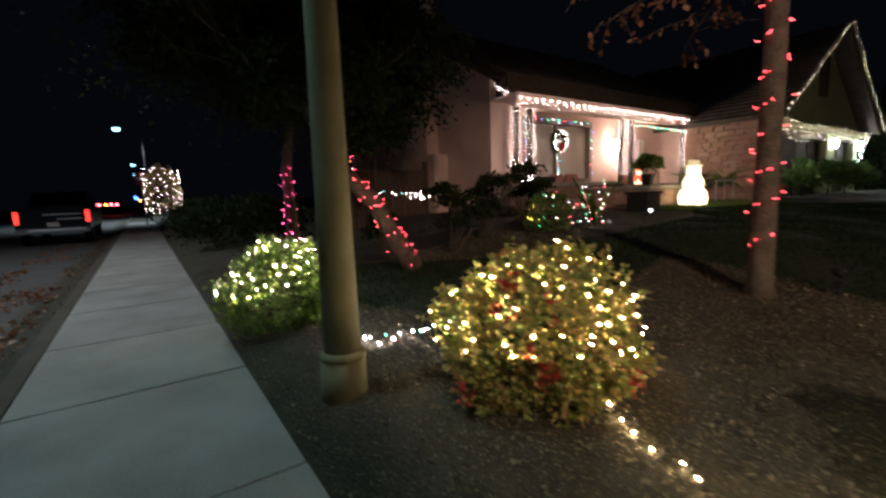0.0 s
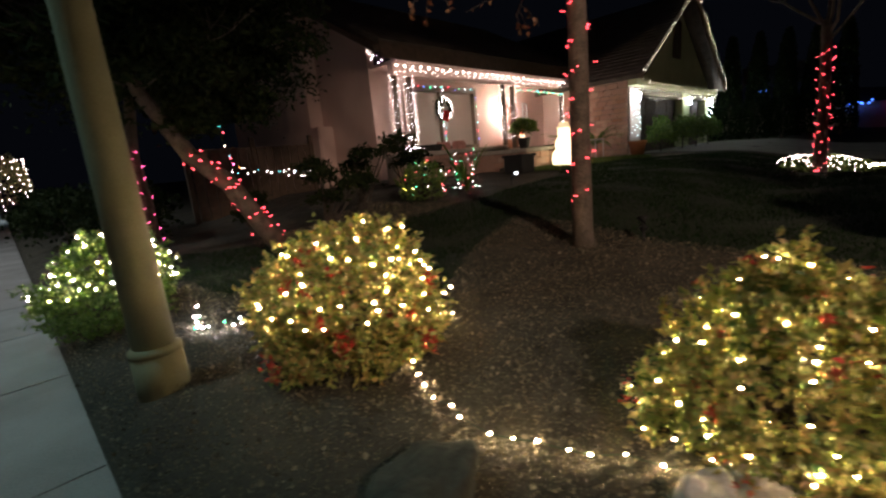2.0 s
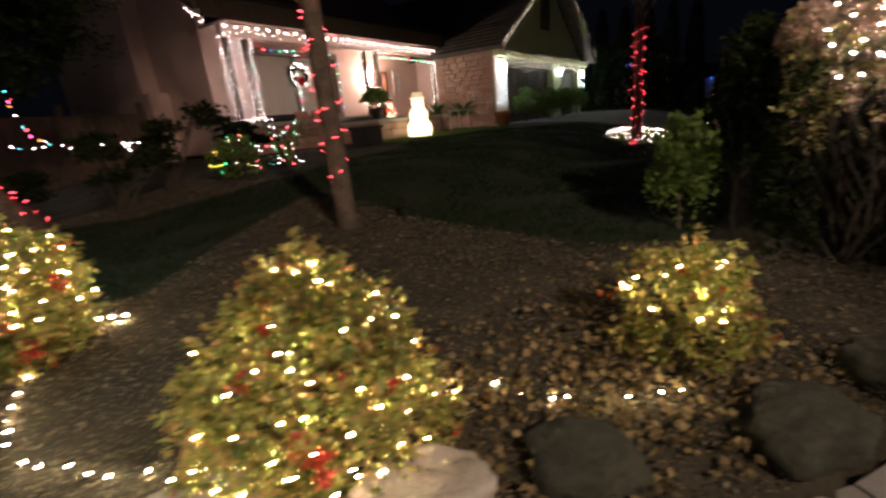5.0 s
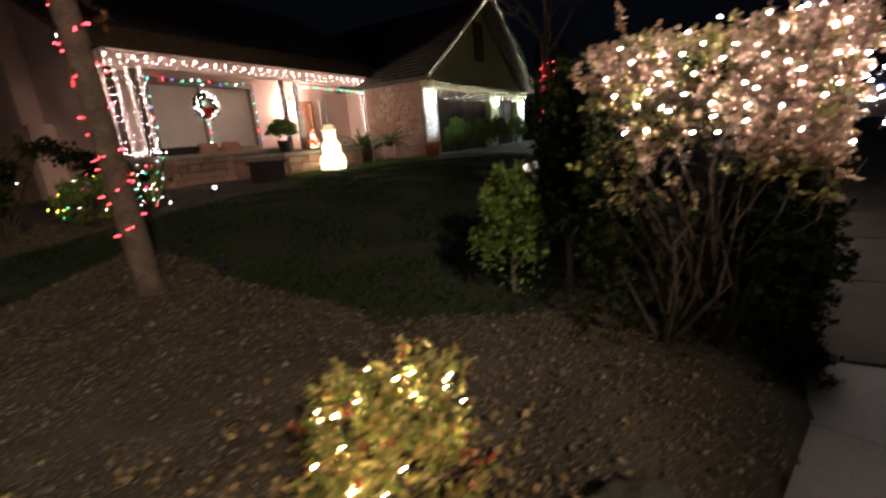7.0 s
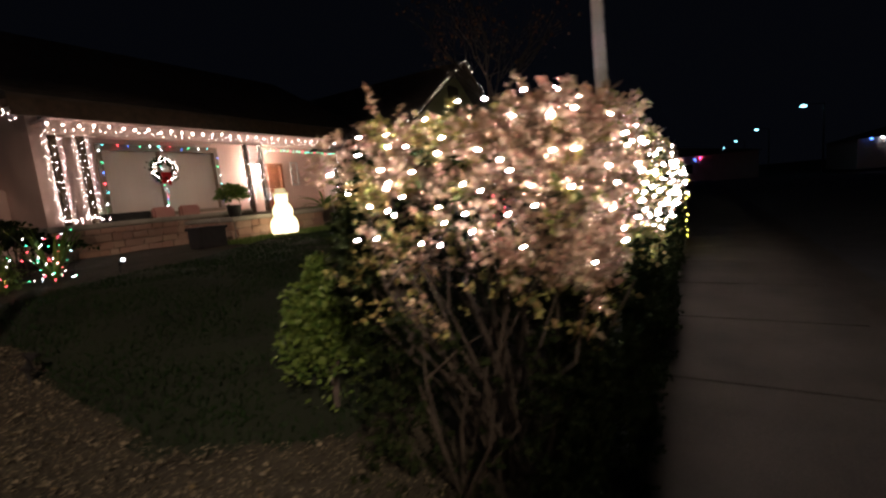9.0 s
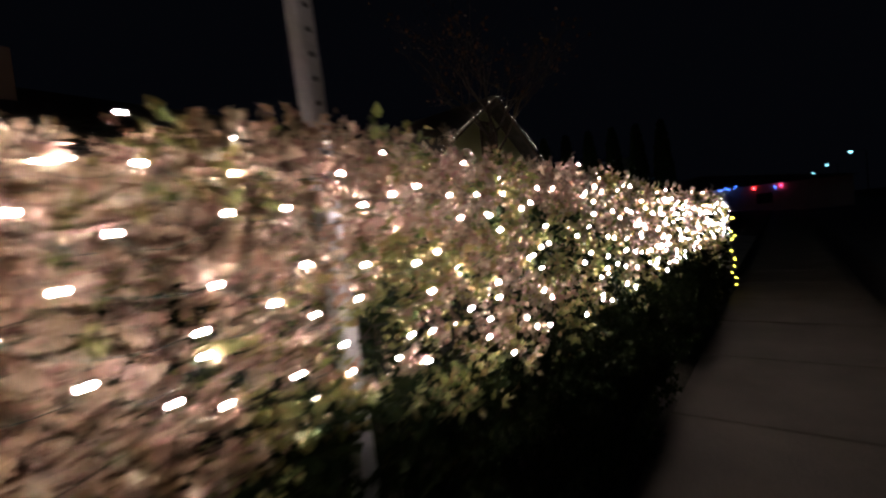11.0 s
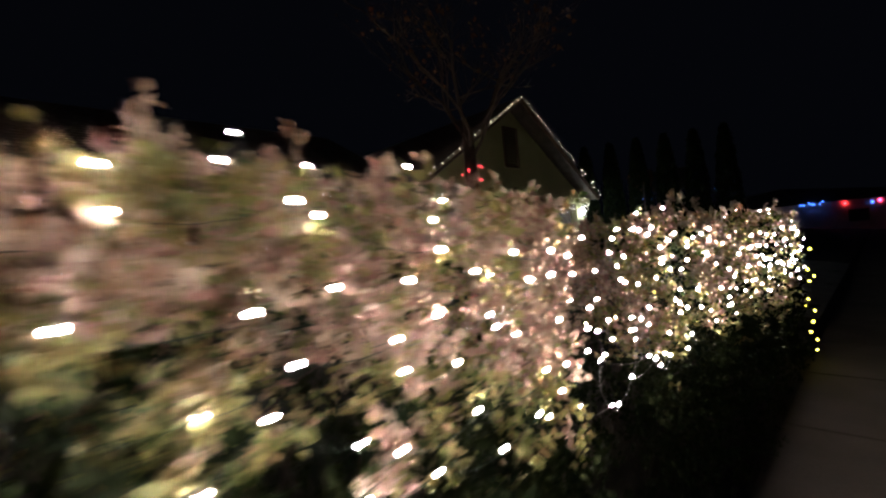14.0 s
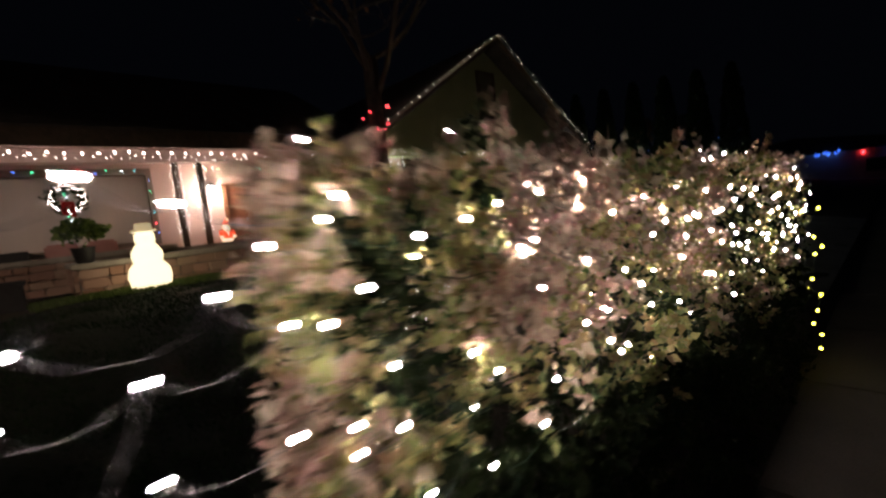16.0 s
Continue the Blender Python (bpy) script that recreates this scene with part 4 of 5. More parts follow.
def round_corner(p):
    """Wraps a net laid out along the front round the street corner of the hedge and over its shoulder."""
    x0, y0, bend = 4.35, -5.8, 0.2
    inner = max(0.0, p.z - 1.72) * 0.9
    lift = 0.15 * min(1.0, max(0.0, 5.6 - p.x)) * min(1.0, max(0.0, (1.88 - p.z) / 0.6))
    if p.x >= x0 + bend:
        return Vector((0, inner, lift - 0.06 * min(1.0, max(0.0, p.x - 7.1)) * min(1.0, max(0.0, (p.z - 1.5) / 0.3))))
    a = (x0 + bend - p.x) / bend
    out = p.y - y0
    if a < math.pi / 2:
        r = bend - out - inner
        q = Vector((x0 + bend - r * math.sin(a), y0 + bend - r * math.cos(a), p.z + lift))
    else:
        q = Vector((x0 + out + inner, y0 + bend + (a - math.pi / 2) * bend, p.z + lift))
    return q - p


def over_shoulder(p):
    return Vector((0, max(0.0, p.z - 1.58) * 0.9, 0))


net_lights("soft white light net round the end of the hedge", (3.45, -5.85, 1.25), (1, 0, 0), (0, 0, 1), 18, 7, 0.15, 0.105, 0.034, round_corner, radius=0.0056)
net_lights("soft white light net over the hedge beside the gap", (6.36, -5.85, 1.25), (1, 0, 0), (0, 0, 1), 12, 7, 0.15, 0.105, 0.034, round_corner, radius=0.0056)
net_lights("soft white light net hanging across the gap in the hedge", (8.14, -5.8, 1.18), (1, 0, 0), (0, 0, 1), 8, 6, 0.12, 0.105, 0.03, radius=0.0053, wire=WIRE_WHITE)
net_lights("soft white light net over the far hedge", (9.02, -5.83, 1.2), (1, 0, 0), (0, 0, 1), 27, 6, 0.148, 0.108, 0.035, over_shoulder, radius=0.0056)
string_lights("yellow lights at the end of the hedge", along([(13.06, -5.82, 1.4), (13.12, -5.86, 1.2), (13.07, -5.84, 1.0), (13.16, -5.87, 0.97), (13.06, -5.84, 0.85), (13.13, -5.86, 0.6), (13.16, -5.88, 0.2)], 0.11, 0.035), [BULB_YELLOW], 0.012)


# ---- posts ----
def build_post():
    post = thing("street_lamp", "tapered concrete street lamp post with a collared base", "street lamp", at=(-0.03, 0.0, 0.02))
    v, f = lathe([(0.155, 0.0), (0.15, 0.2), (0.147, 0.39)], 32)
    part("base", mesh_of("base", v, f, POST_CONCRETE, True), None, post)
    v, f = lathe([(0.147, 0.37), (0.152, 0.385), (0.152, 0.405), (0.125, 0.425)], 32)
    part("collar", mesh_of("collar", v, f, POST_CONCRETE, True), None, post, "pale collar ring")
    v, f = lathe([(0.122, 0.41), (0.108, 1.5), (0.098, 2.6), (0.085, 5), (0.07, 7.4), (0.05, 7.45)], 32)
    part("shaft", mesh_of("shaft", v, f, POST_CONCRETE, True), None, post)
    v, f = tube([(0, 0, 7.2), (-0.7, 0.3, 7.5), (-1.6, 0.8, 7.55)], 0.03, 8)
    part("arm", mesh_of("arm", v, f, METAL_GREY), None, post, "steel lamp arm")
    head = part("luminaire", box((-2.15, 0.75, 7.5), (-1.55, 1.2, 7.6), 0.03), METAL_GREY, post)
    part("lens", box((-2.05, 0.8, 7.47), (-1.65, 1.15, 7.497), 0.01), LENS_COOL, head, "bluish glowing lens")
    sp = part("sign_post", box((-0.025, -0.025, 0), (0.025, 0.025, 3.6), 0.004), METAL_GREY)
    sp.location = (5.155, -5.704, 0.0)
    sp.rotation_euler = (radians(-0.7), radians(-1.1), 0)
    tagged(sp, "perforated square steel sign post beside the hedge", "sign post")
    for k in range(30):
        v, f = lathe([(0.008, 0), (0.008, 0.002)], 8)
        h = part("hole", mesh_of("hole", [(x, -0.0255 - z, y) for x, y, z in v], f, BLACK_METAL), None, sp)
        h.location = (0, 0, 1.7 + 0.06 * k)


build_post()


def far_lamp(x, y, z, strength, label, turn=0.0, lens=None):
    t = thing("street_lamp", label, "street lamp", "far street lamps", at=(x, y, 0))
    v, f = lathe([(0.09, -0.1), (0.06, z), (0.03, z + 0.05)], 10)
    a = Vector((math.cos(turn), math.sin(turn), 0))
    part("pole", mesh_of("pole", [(p[0] + 1.6 * a.x, p[1] + 1.6 * a.y, p[2]) for p in v], f, BLACK_METAL), None, t)
    v, f = tube([1.6 * a + Vector((0, 0, z)), Vector((0, 0, z + 0.15))], 0.03, 6)
    part("arm", mesh_of("arm", v, f, BLACK_METAL), None, t)
    bm = ico(0.28, 2)
    for q in bm.verts:
        q.co.z *= 0.5
        q.co.z += z
    part("luminaire", bm, lens or LENS_COOL, t, "bright bluish luminaire")
    if strength:
        lamp("far_street_light", "SPOT", look((x, y, z - 0.3), (x, y, 0)), strength, (0.7, 0.88, 1.0), size=0.2, angle=130)


far_lamp(-2.1, 40, 7.1, 4000, "distant street lamp with a bluish head", 0.0)
far_lamp(-1.6, 78, 7.0, 0, "distant street lamp with a bluish head", 0.0)
far_lamp(-1.7, 120, 7.6, 0, "distant street lamp with a bluish head", 0.0)
far_lamp(60, -15.4, 6.65, 0, "distant street lamp with a bluish head", -1.57)
for x, y in ((90, -14.5), (124, -14.0), (165, -13.6), (230, -16)):
    far_lamp(x, y, 6.6, 0, "distant street lamp with a bluish head", -1.57)


# ---- trees ----
def limb(lines, tips, a, way, length, radius, level):
    pts, rad = [a], [radius]
    p, w = a.copy(), way.normalized()
    n = 4
    for k in range(n):
        w = (w + Vector(rng.normal(0, 0.16, 3)) + Vector((0, 0, 0.05))).normalized()
        p = p + w * length / n
        pts.append(p.copy())
        rad.append(radius * (1 - 0.6 * (k + 1) / n))
    lines.append((pts, rad))
    if level == 0:
        tips.append((p, w))
        return
    for k in range(4 if level > 1 else 3):
        q = pts[rng.integers(2, n + 1)]
        side = Vector(rng.normal(0, 0.75, 3))
        side.z = abs(side.z) * 0.6
        limb(lines, tips, q.copy(), (w + side), length * rng.uniform(0.5, 0.75), radius * 0.45, level - 1)


def bare_tree(label, trunk, radii, level, reach, leaf_count, leaf_mat, group=""):
    t = thing("tree", label, "tree", group, at=trunk[0])
    base = Vector(trunk[0])
    pts = [Vector(p) - base for p in trunk]
    v, f = tube(pts, radii, 12)
    part("trunk", mesh_of("trunk", v, f, BARK, True), None, t)
    lines, tips = [], []
    top = pts[-1]
    for k in range(6):
        w = 2 * math.pi * k / 6 + rng.normal(0, 0.3)
        limb(lines, tips, top - Vector((0, 0, 0.15 * k)) * 0.6, Vector((math.cos(w), math.sin(w), rng.uniform(0.5, 1.3))), reach, radii[-1] * 0.42, level)
    v, f = tubes(lines, 5)
    tagged(part("limb_work", mesh_of("limb_work", v, f, BARK_LIMB), None, t), kind="stuff")
    if leaf_count:
        pick = rng.integers(0, len(tips), leaf_count)
        at = np.array([tips[i][0] for i in pick]) + rng.normal(0, 0.09, (leaf_count, 3))
        tagged(part("crown", leaves("crown", at, rng.normal(size=at.shape), rng.uniform(0.05, 0.1, leaf_count), leaf_mat), None, t), kind="stuff")
    return t


def pairs(spots, gap=0.026):
    out = []
    for p in spots:
        d = Vector(rng.normal(size=3))
        d.z *= 0.3
        out += [p, p + d.normalized() * gap]
    return out


bare_tree("slender bare street tree with a few rust leaves and red lights", [(3.72, -1.07, 0.3), (3.67, -1.07, 0.5), (3.64, -1.08, 1.5), (3.6, -1.1, 2.4), (3.53, -1.1, 3.7)], [0.15, 0.105, 0.095, 0.088, 0.08], 3, 1.7, 900, LEAF_RUST, "wrapped trees")
droop = [o for o in bpy.data.objects if o.name.startswith("tree")][0]
for z, way, reach in ((3.5, (-0.85, 0.5, 0.1), 1.7), (3.3, (-0.7, 0.75, 0.12), 1.4), (3.6, (-0.6, 0.0, 0.1), 1.5), (3.4, (0.5, 0.8, 0.1), 1.3)):
    lines = []
    start, way = Vector((3.55, -1.1, z)) - droop.location, Vector(way).normalized()
    pts = [start + way * reach * u - Vector((0, 0, 0.55 * u * u)) for u in (0, 0.3, 0.6, 0.85, 1)]
    lines.append((pts, [0.03, 0.022, 0.015, 0.009, 0.004]))
    at = []
    for k in range(16):
        p = pts[1].lerp(pts[-1], k / 15) + Vector((0, 0, 0.04))
        q = p + Vector((rng.normal(0, 0.22), rng.normal(0, 0.22), rng.uniform(-0.3, 0.05)))
        lines.append(([p, p.lerp(q, 0.5) + Vector((0, 0, 0.03)), q], [0.006, 0.004, 0.002]))
        at += [p.lerp(q, u) for u in rng.uniform(0.3, 1, 7)]
    v, f = tubes(lines, 4)
    b = part("drooping_branch", mesh_of("drooping_branch", v, f, BARK_LIMB), None, droop)
    at = np.array(at)
    tagged(part("leaf_spray", leaves("leaf_spray", at, rng.normal(size=at.shape) + np.array([0, 0, -0.6]), rng.uniform(0.04, 0.08, len(at)), LEAF_RUST, 0.3), None, b), kind="stuff")
string_lights("red lights wound round a tree trunk", pairs(spiral((3.66, -1.07, 0.78), (3.58, -1.1, 3.0), (0.118, 0.105), 7.5, 46, 0.02)), [BULB_RED], 0.0056, group="red trunk lights")
bare_tree("bare upright tree on the lawn with red lights", [(11.6, -2.4, 0.35), (11.62, -2.39, 0.8), (11.65, -2.37, 1.8), (11.7, -2.34, 2.9), (11.75, -2.3, 3.4)], [0.15, 0.11, 0.1, 0.09, 0.08], 3, 1.5, 260, LEAF_RUST, "wrapped trees")
string_lights("red lights wound round a tree trunk", pairs(spiral((11.61, -2.4, 0.47), (11.7, -2.34, 2.9), 0.13, 11, 58, 0.02)), [BULB_RED], 0.0062, group="red trunk lights")
string_lights("red lights trailing at the foot of a tree", along([(11.5, -2.42, 0.47), (11.35, -2.4, 0.45), (11.25, -2.3, 0.45)], 0.05, 0.02), [BULB_RED], 0.0062)
# white net heaped on the ground cover under the second tree
cover = thing("ground_cover", "low dark ground cover heaped round a tree trunk", "plant", at=(12.15, -2.4, land_at(12.15, -2.4)))
at, d = blob_points(3000, (0, 0, 0.0), (0.7, 0.75, 0.26), 0.3, 0.6)
part("leaves", leaves("leaves", at, d + rng.normal(size=d.shape) * 0.6, rng.uniform(0.04, 0.08, len(at)), LEAF_GREEN), None, cover)
spots = []
for a, r in zip(rng.uniform(0, 6.28, 150), np.sqrt(rng.random(150))):
    x, y = 12.15 + 0.75 * r * math.cos(a), -2.4 + 0.8 * r * math.sin(a)
    spots.append(Vector((x, y, land_at(x, y) + 0.05 + 0.3 * math.sqrt(1 - min(1, r * r)))))
string_lights("white light net spread over low ground cover", spots, [BULB_EAVE], 0.0078, WIRE_WHITE, line=False)


def dark_tree():
    t = thing("tree", "dark evergreen tree with leaning trunks over the side garden", "tree", at=(2.2, 2.9, land_at(2.2, 2.9)))
    o = Vector(t.location)
    one = [(2.25, 2.9, 0.35), (1.95, 2.9, 0.8), (1.65, 2.9, 1.35), (1.25, 2.92, 1.75), (0.9, 3.1, 2.5), (0.8, 3.4, 3.4)]
    two = [(1.12, 5.2, 0.4), (1.14, 5.2, 1.1), (1.1, 5.2, 1.9), (1.2, 5.0, 2.8), (1.4, 4.9, 3.8)]
    for pts, rad in ((one, [0.16, 0.13, 0.12, 0.1, 0.08, 0.05]), (two, [0.12, 0.1, 0.09, 0.07, 0.05])):
        v, f = tube([Vector(p) - o for p in pts], rad, 10)
        part("trunk", mesh_of("trunk", v, f, BARK, True), None, t)
    lines, tips = [], []
    for p in (one[-1], one[-2], two[-1], two[-2]):
        for k in range(5):
            limb(lines, tips, Vector(p) - o, Vector(rng.normal(0, 1, 3)) * Vector((1, 1, 0.5)) + Vector((0, 0, 0.5)), 1.0, 0.02, 2)
    v, f = tubes(lines, 4)
    tagged(part("limb_work", mesh_of("limb_work", v, f, BARK_LIMB), None, t), kind="stuff")
    ats, ways = [], []
    for c, r, n in (((0.7, 4.3, 3.9), (1.7, 1.8, 1.5), 16000), ((2.4, 4.4, 3.6), (1.5, 1.3, 1.3), 11000), ((1.3, 4.0, 2.7), (1.4, 1.0, 0.7), 6000), ((2.6, 4.4, 2.4), (0.5, 0.6, 0.55), 1500), ((0.5, 6.5, 4.4), (2.2, 2.0, 2.0), 14000), ((3.0, 5.2, 3.2), (1.1, 1.0, 1.0), 5000), ((-0.2, 4.6, 3.3), (0.9, 1.2, 0.8), 4000), ((0.95, 3.0, 2.75), (0.75, 0.6, 0.75), 7000), ((1.35, 3.0, 2.1), (0.3, 0.35, 0.3), 1200)):
        at, d = blob_points(n, c, r, 0.45, 0.7)
        ats.append(at - np.array(o))
        ways.append(d * 0.4 + rng.normal(size=d.shape))
    at, way = np.concatenate(ats), np.concatenate(ways)
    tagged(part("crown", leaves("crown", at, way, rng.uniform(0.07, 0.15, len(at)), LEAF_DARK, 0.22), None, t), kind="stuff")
    string_lights("red lights wound round the leaning trunk", pairs(spiral(one[0], one[2], 0.15, 5, 40, 0.03) + spiral(one[2], one[3], 0.13, 4, 26, 0.03)), [BULB_RED], 0.0062, group="red trunk lights")
    string_lights("rose lights wound round the upright trunk", pairs(spiral((1.12, 5.2, 0.5), (1.1, 5.2, 1.95), 0.12, 7, 42, 0.03)), [BULB_ROSE], 0.0064, group="red trunk lights")


dark_tree()

# ---- the shrubs along the side, the far lit column and its pavement ----
for x, y, w, h, n in ((3.3, 3.3, 0.9, 1.1, 1600), (4.15, 3.5, 0.9, 1.25, 1600), (5.6, 3.9, 1.2, 0.9, 2200), (2.6, 4.6, 0.8, 0.7, 1400)):
    z = land_at(x, y)
    b = thing("shrub", "dark cloud-pruned shrub by the house wall", "shrub", "dark shrubs", at=(x, y, z))
    ats, ways = [], []
    for k in range(4):
        c = (rng.normal(0, w * 0.22), rng.normal(0, w * 0.22), h * (0.45 + 0.16 * k))
        at, d = blob_points(n // 4, c, (w * 0.3, w * 0.3, h * 0.14), 0.4, 0.6)
        ats.append(at)
        ways.append(d * 0.5 + rng.normal(size=d.shape) * 0.8)
    at = np.concatenate(ats)
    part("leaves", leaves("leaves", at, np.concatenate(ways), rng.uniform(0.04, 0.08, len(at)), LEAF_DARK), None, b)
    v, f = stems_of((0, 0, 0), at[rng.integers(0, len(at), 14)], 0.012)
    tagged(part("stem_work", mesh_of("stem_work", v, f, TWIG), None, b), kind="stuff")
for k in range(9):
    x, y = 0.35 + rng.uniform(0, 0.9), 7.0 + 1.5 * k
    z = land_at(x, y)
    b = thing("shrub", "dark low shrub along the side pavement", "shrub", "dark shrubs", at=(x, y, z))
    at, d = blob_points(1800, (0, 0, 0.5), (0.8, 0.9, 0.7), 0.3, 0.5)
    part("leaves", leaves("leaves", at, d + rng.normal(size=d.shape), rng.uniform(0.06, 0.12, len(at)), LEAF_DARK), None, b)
    short_trunk(b, 0.9)
col = thing("hedge", "tall clipped shrub at the next corner, covered in a light net", "hedge", at=(-0.15, 22.2, 0.1))
at, d = blob_points(3500, (0, 0, 1.5), (0.72, 0.7, 1.6), 0.12, 0.3)
part("foliage", leaves("foliage", at, d + rng.normal(size=d.shape) * 0.6, rng.uniform(0.06, 0.1, len(at)), LEAF_HEDGE), None, col)
spots = [(-0.15 + 0.74 * math.cos(a + rng.normal(0, 0.14)), 22.2 + 0.74 * math.sin(a), z + rng.normal(0, 0.06)) for z in np.arange(0.95, 3.0, 0.22) for a in np.arange(-2.9, 0.4, 0.36) + rng.normal(0, 0.03)]
string_lights("soft white light net on a tall shrub", spots, [BULB_EAVE], 0.014, WIRE_WHITE, line=False)

# ---- strings on the ground and in the side garden ----
def on_land(pts, lift=0.025):
    return [(x, y, land_at(x, y) + lift) for x, y in pts]


string_lights("warm lights trailing over the mulch between two bushes", along(on_land([(1.0, -1.3), (0.94, -1.4), (0.78, -1.86), (0.81, -1.98), (0.8, -2.13), (0.88, -2.2), (0.94, -2.3), (0.9, -2.43), (1.0, -2.5), (1.08, -2.64), (1.12, -2.78), (1.2, -2.9), (1.3, -3.0)]), 0.13, 0.012), [BULB_WARM, BULB_WARM_DIM], 0.006)
string_lights("warm lights trailing over dry leaves and boulders", along(on_land([(1.95, -3.38), (2.1, -3.53), (2.13, -3.74), (2.22, -3.86), (2.3, -4.02), (2.39, -4.18), (2.5, -4.3)]), 0.12, 0.015), [BULB_WARM, BULB_WARM_DIM], 0.006)
string_lights("warm lights low on the mulch beside a bush", along(on_land([(1.45, -0.95), (1.55, -1.04), (1.63, -1.11)], 0.05), 0.08, 0.03), [BULB_WARM], 0.0068)
string_lights("white and green lights draped from bush to bush", along(on_land([(0.55, 1.2), (0.4, 0.75), (0.5, 0.55), (0.68, 0.5), (0.8, 0.4)], 0.04) + [(0.85, 0.1, 0.4), (0.8, -0.2, 0.62), (0.85, -0.35, 0.8)], 0.07, 0.015), [BULB_NET, BULB_COOL, BULB_NET, BULB_GREEN], 0.009)
string_lights("coloured lights between bush and yucca", along([(5.1, 2.3, 1.18), (5.3, 2.15, 1.1), (5.6, 2.2, 1.15)], 0.09, 0.02), [BULB_COOL, BULB_RED, BULB_EAVE, BULB_GREEN], 0.009)
string_lights("white lights heaped on a low shrub by the wall", along([(4.1, 5.9, 1.36), (4.3, 5.95, 1.42), (4.5, 6.0, 1.36), (4.65, 6.05, 1.3)], 0.045, 0.05), [BULB_PINK], 0.01)
string_lights("white and blue lights along the side border", along([(2.9, 6.0, 1.5), (3.4, 6.0, 1.48), (4.0, 6.0, 1.4), (5.2, 6.0, 1.35)], 0.13, 0.03), [BULB_PINK, BULB_TEAL, BULB_PINK], 0.01)
string_lights("coloured lights on the side gate", along([(2.7, 8.2, 2.95), (3.4, 8.1, 2.9), (3.55, 8.0, 2.4), (3.6, 8.0, 1.75), (4.0, 8.0, 1.5)], 0.14, 0.03), [BULB_ORANGE, BULB_EAVE, BULB_TEAL, BULB_RED, BULB_ROSE], 0.014)
gate = thing("side_gate", "dark brown boarded side gate between two posts", "gate", at=(3.0, 8.6, land_at(3, 8.6)))
for k in range(14):
    part("board", box((-0.1 + 0.235 * k, 0, 0), (0.12 + 0.235 * k, 0.03, 1.75), 0.006), WOOD_DARK, gate)
for x in (-0.2, 1.45, 3.15):
    part("gate_post", box((x - 0.06, -0.06, -0.1), (x + 0.06, 0.06, 2.0), 0.008), WOOD_DARK, gate)


# ---- figures and pots by the porch ----
def build_snowman():
    prof = [(0.2, 0.0), (0.3, 0.08), (0.325, 0.24), (0.3, 0.38), (0.215, 0.48), (0.235, 0.58), (0.23, 0.66), (0.17, 0.76), (0.135, 0.8), (0.155, 0.87), (0.15, 0.95), (0.125, 1.0), (0.19, 1.01), (0.19, 1.04), (0.13, 1.045), (0.12, 1.15), (0.03, 1.16)]
    v, f = lathe(prof, 28)
    me = mesh_of("snowman", v, f, MOULD, True)
    me.materials.append(lit("glowing_hat_plastic", (1.0, 0.8, 0.45), 0.7))
    for p in me.polygons:
        if p.center.z > 1.015:
            p.material_index = 1
    ob = new("snowman", me)
    ob.location = (10.17, 2.68, land_at(10.17, 2.68) - 0.01)
    tagged(ob, "glowing white plastic snowman on the lawn edge", "snowman")


build_snowman()


def build_santa():
    red, pale = lit("glowing_red_plastic", (1.0, 0.1, 0.04), 1.5), lit("glowing_white_plastic", (1.0, 0.8, 0.55), 1.8)
    bm = bmesh.new()
    for tone, (x, y, z), (sx, sy, sz) in (
            (1, (0, 0, 0.04), (0.15, 0.13, 0.05)), (0, (0, 0, 0.17), (0.14, 0.12, 0.15)), (1, (0, -0.02, 0.2), (0.035, 0.11, 0.13)),
            (0, (-0.14, -0.03, 0.2), (0.05, 0.06, 0.1)), (0, (0.14, -0.03, 0.2), (0.05, 0.06, 0.1)), (1, (-0.15, -0.07, 0.12), (0.04, 0.04, 0.04)), (1, (0.15, -0.07, 0.12), (0.04, 0.04, 0.04)),
            (1, (0, 0, 0.36), (0.085, 0.08, 0.085)), (1, (0, -0.05, 0.3), (0.075, 0.05, 0.08)), (1, (0, 0, 0.42), (0.09, 0.085, 0.022)),
            (0, (0, 0, 0.45), (0.075, 0.07, 0.06)), (0, (0.02, 0, 0.51), (0.045, 0.045, 0.05)), (1, (0.05, 0, 0.56), (0.026, 0.026, 0.026))):
        made = bmesh.ops.create_icosphere(bm, subdivisions=2, radius=1)["verts"]
        for v in made:
            v.co = Vector((v.co.x * sx + x, v.co.y * sy + y, max(0.0, v.co.z * sz + z)))
        for g in {g for v in made for g in v.link_faces}:
            g.material_index, g.smooth = tone, True
    me = bpy.data.meshes.new("figurine")
    bm.to_mesh(me)
    bm.free()
    me.materials.append(red)
    me.materials.append(pale)
    ob = new("figurine", me)
    ob.location = (12.37, 5.45, 1.5)
    tagged(ob, "small glowing red and white plastic figurine on the porch wall", "figurine")


build_santa()


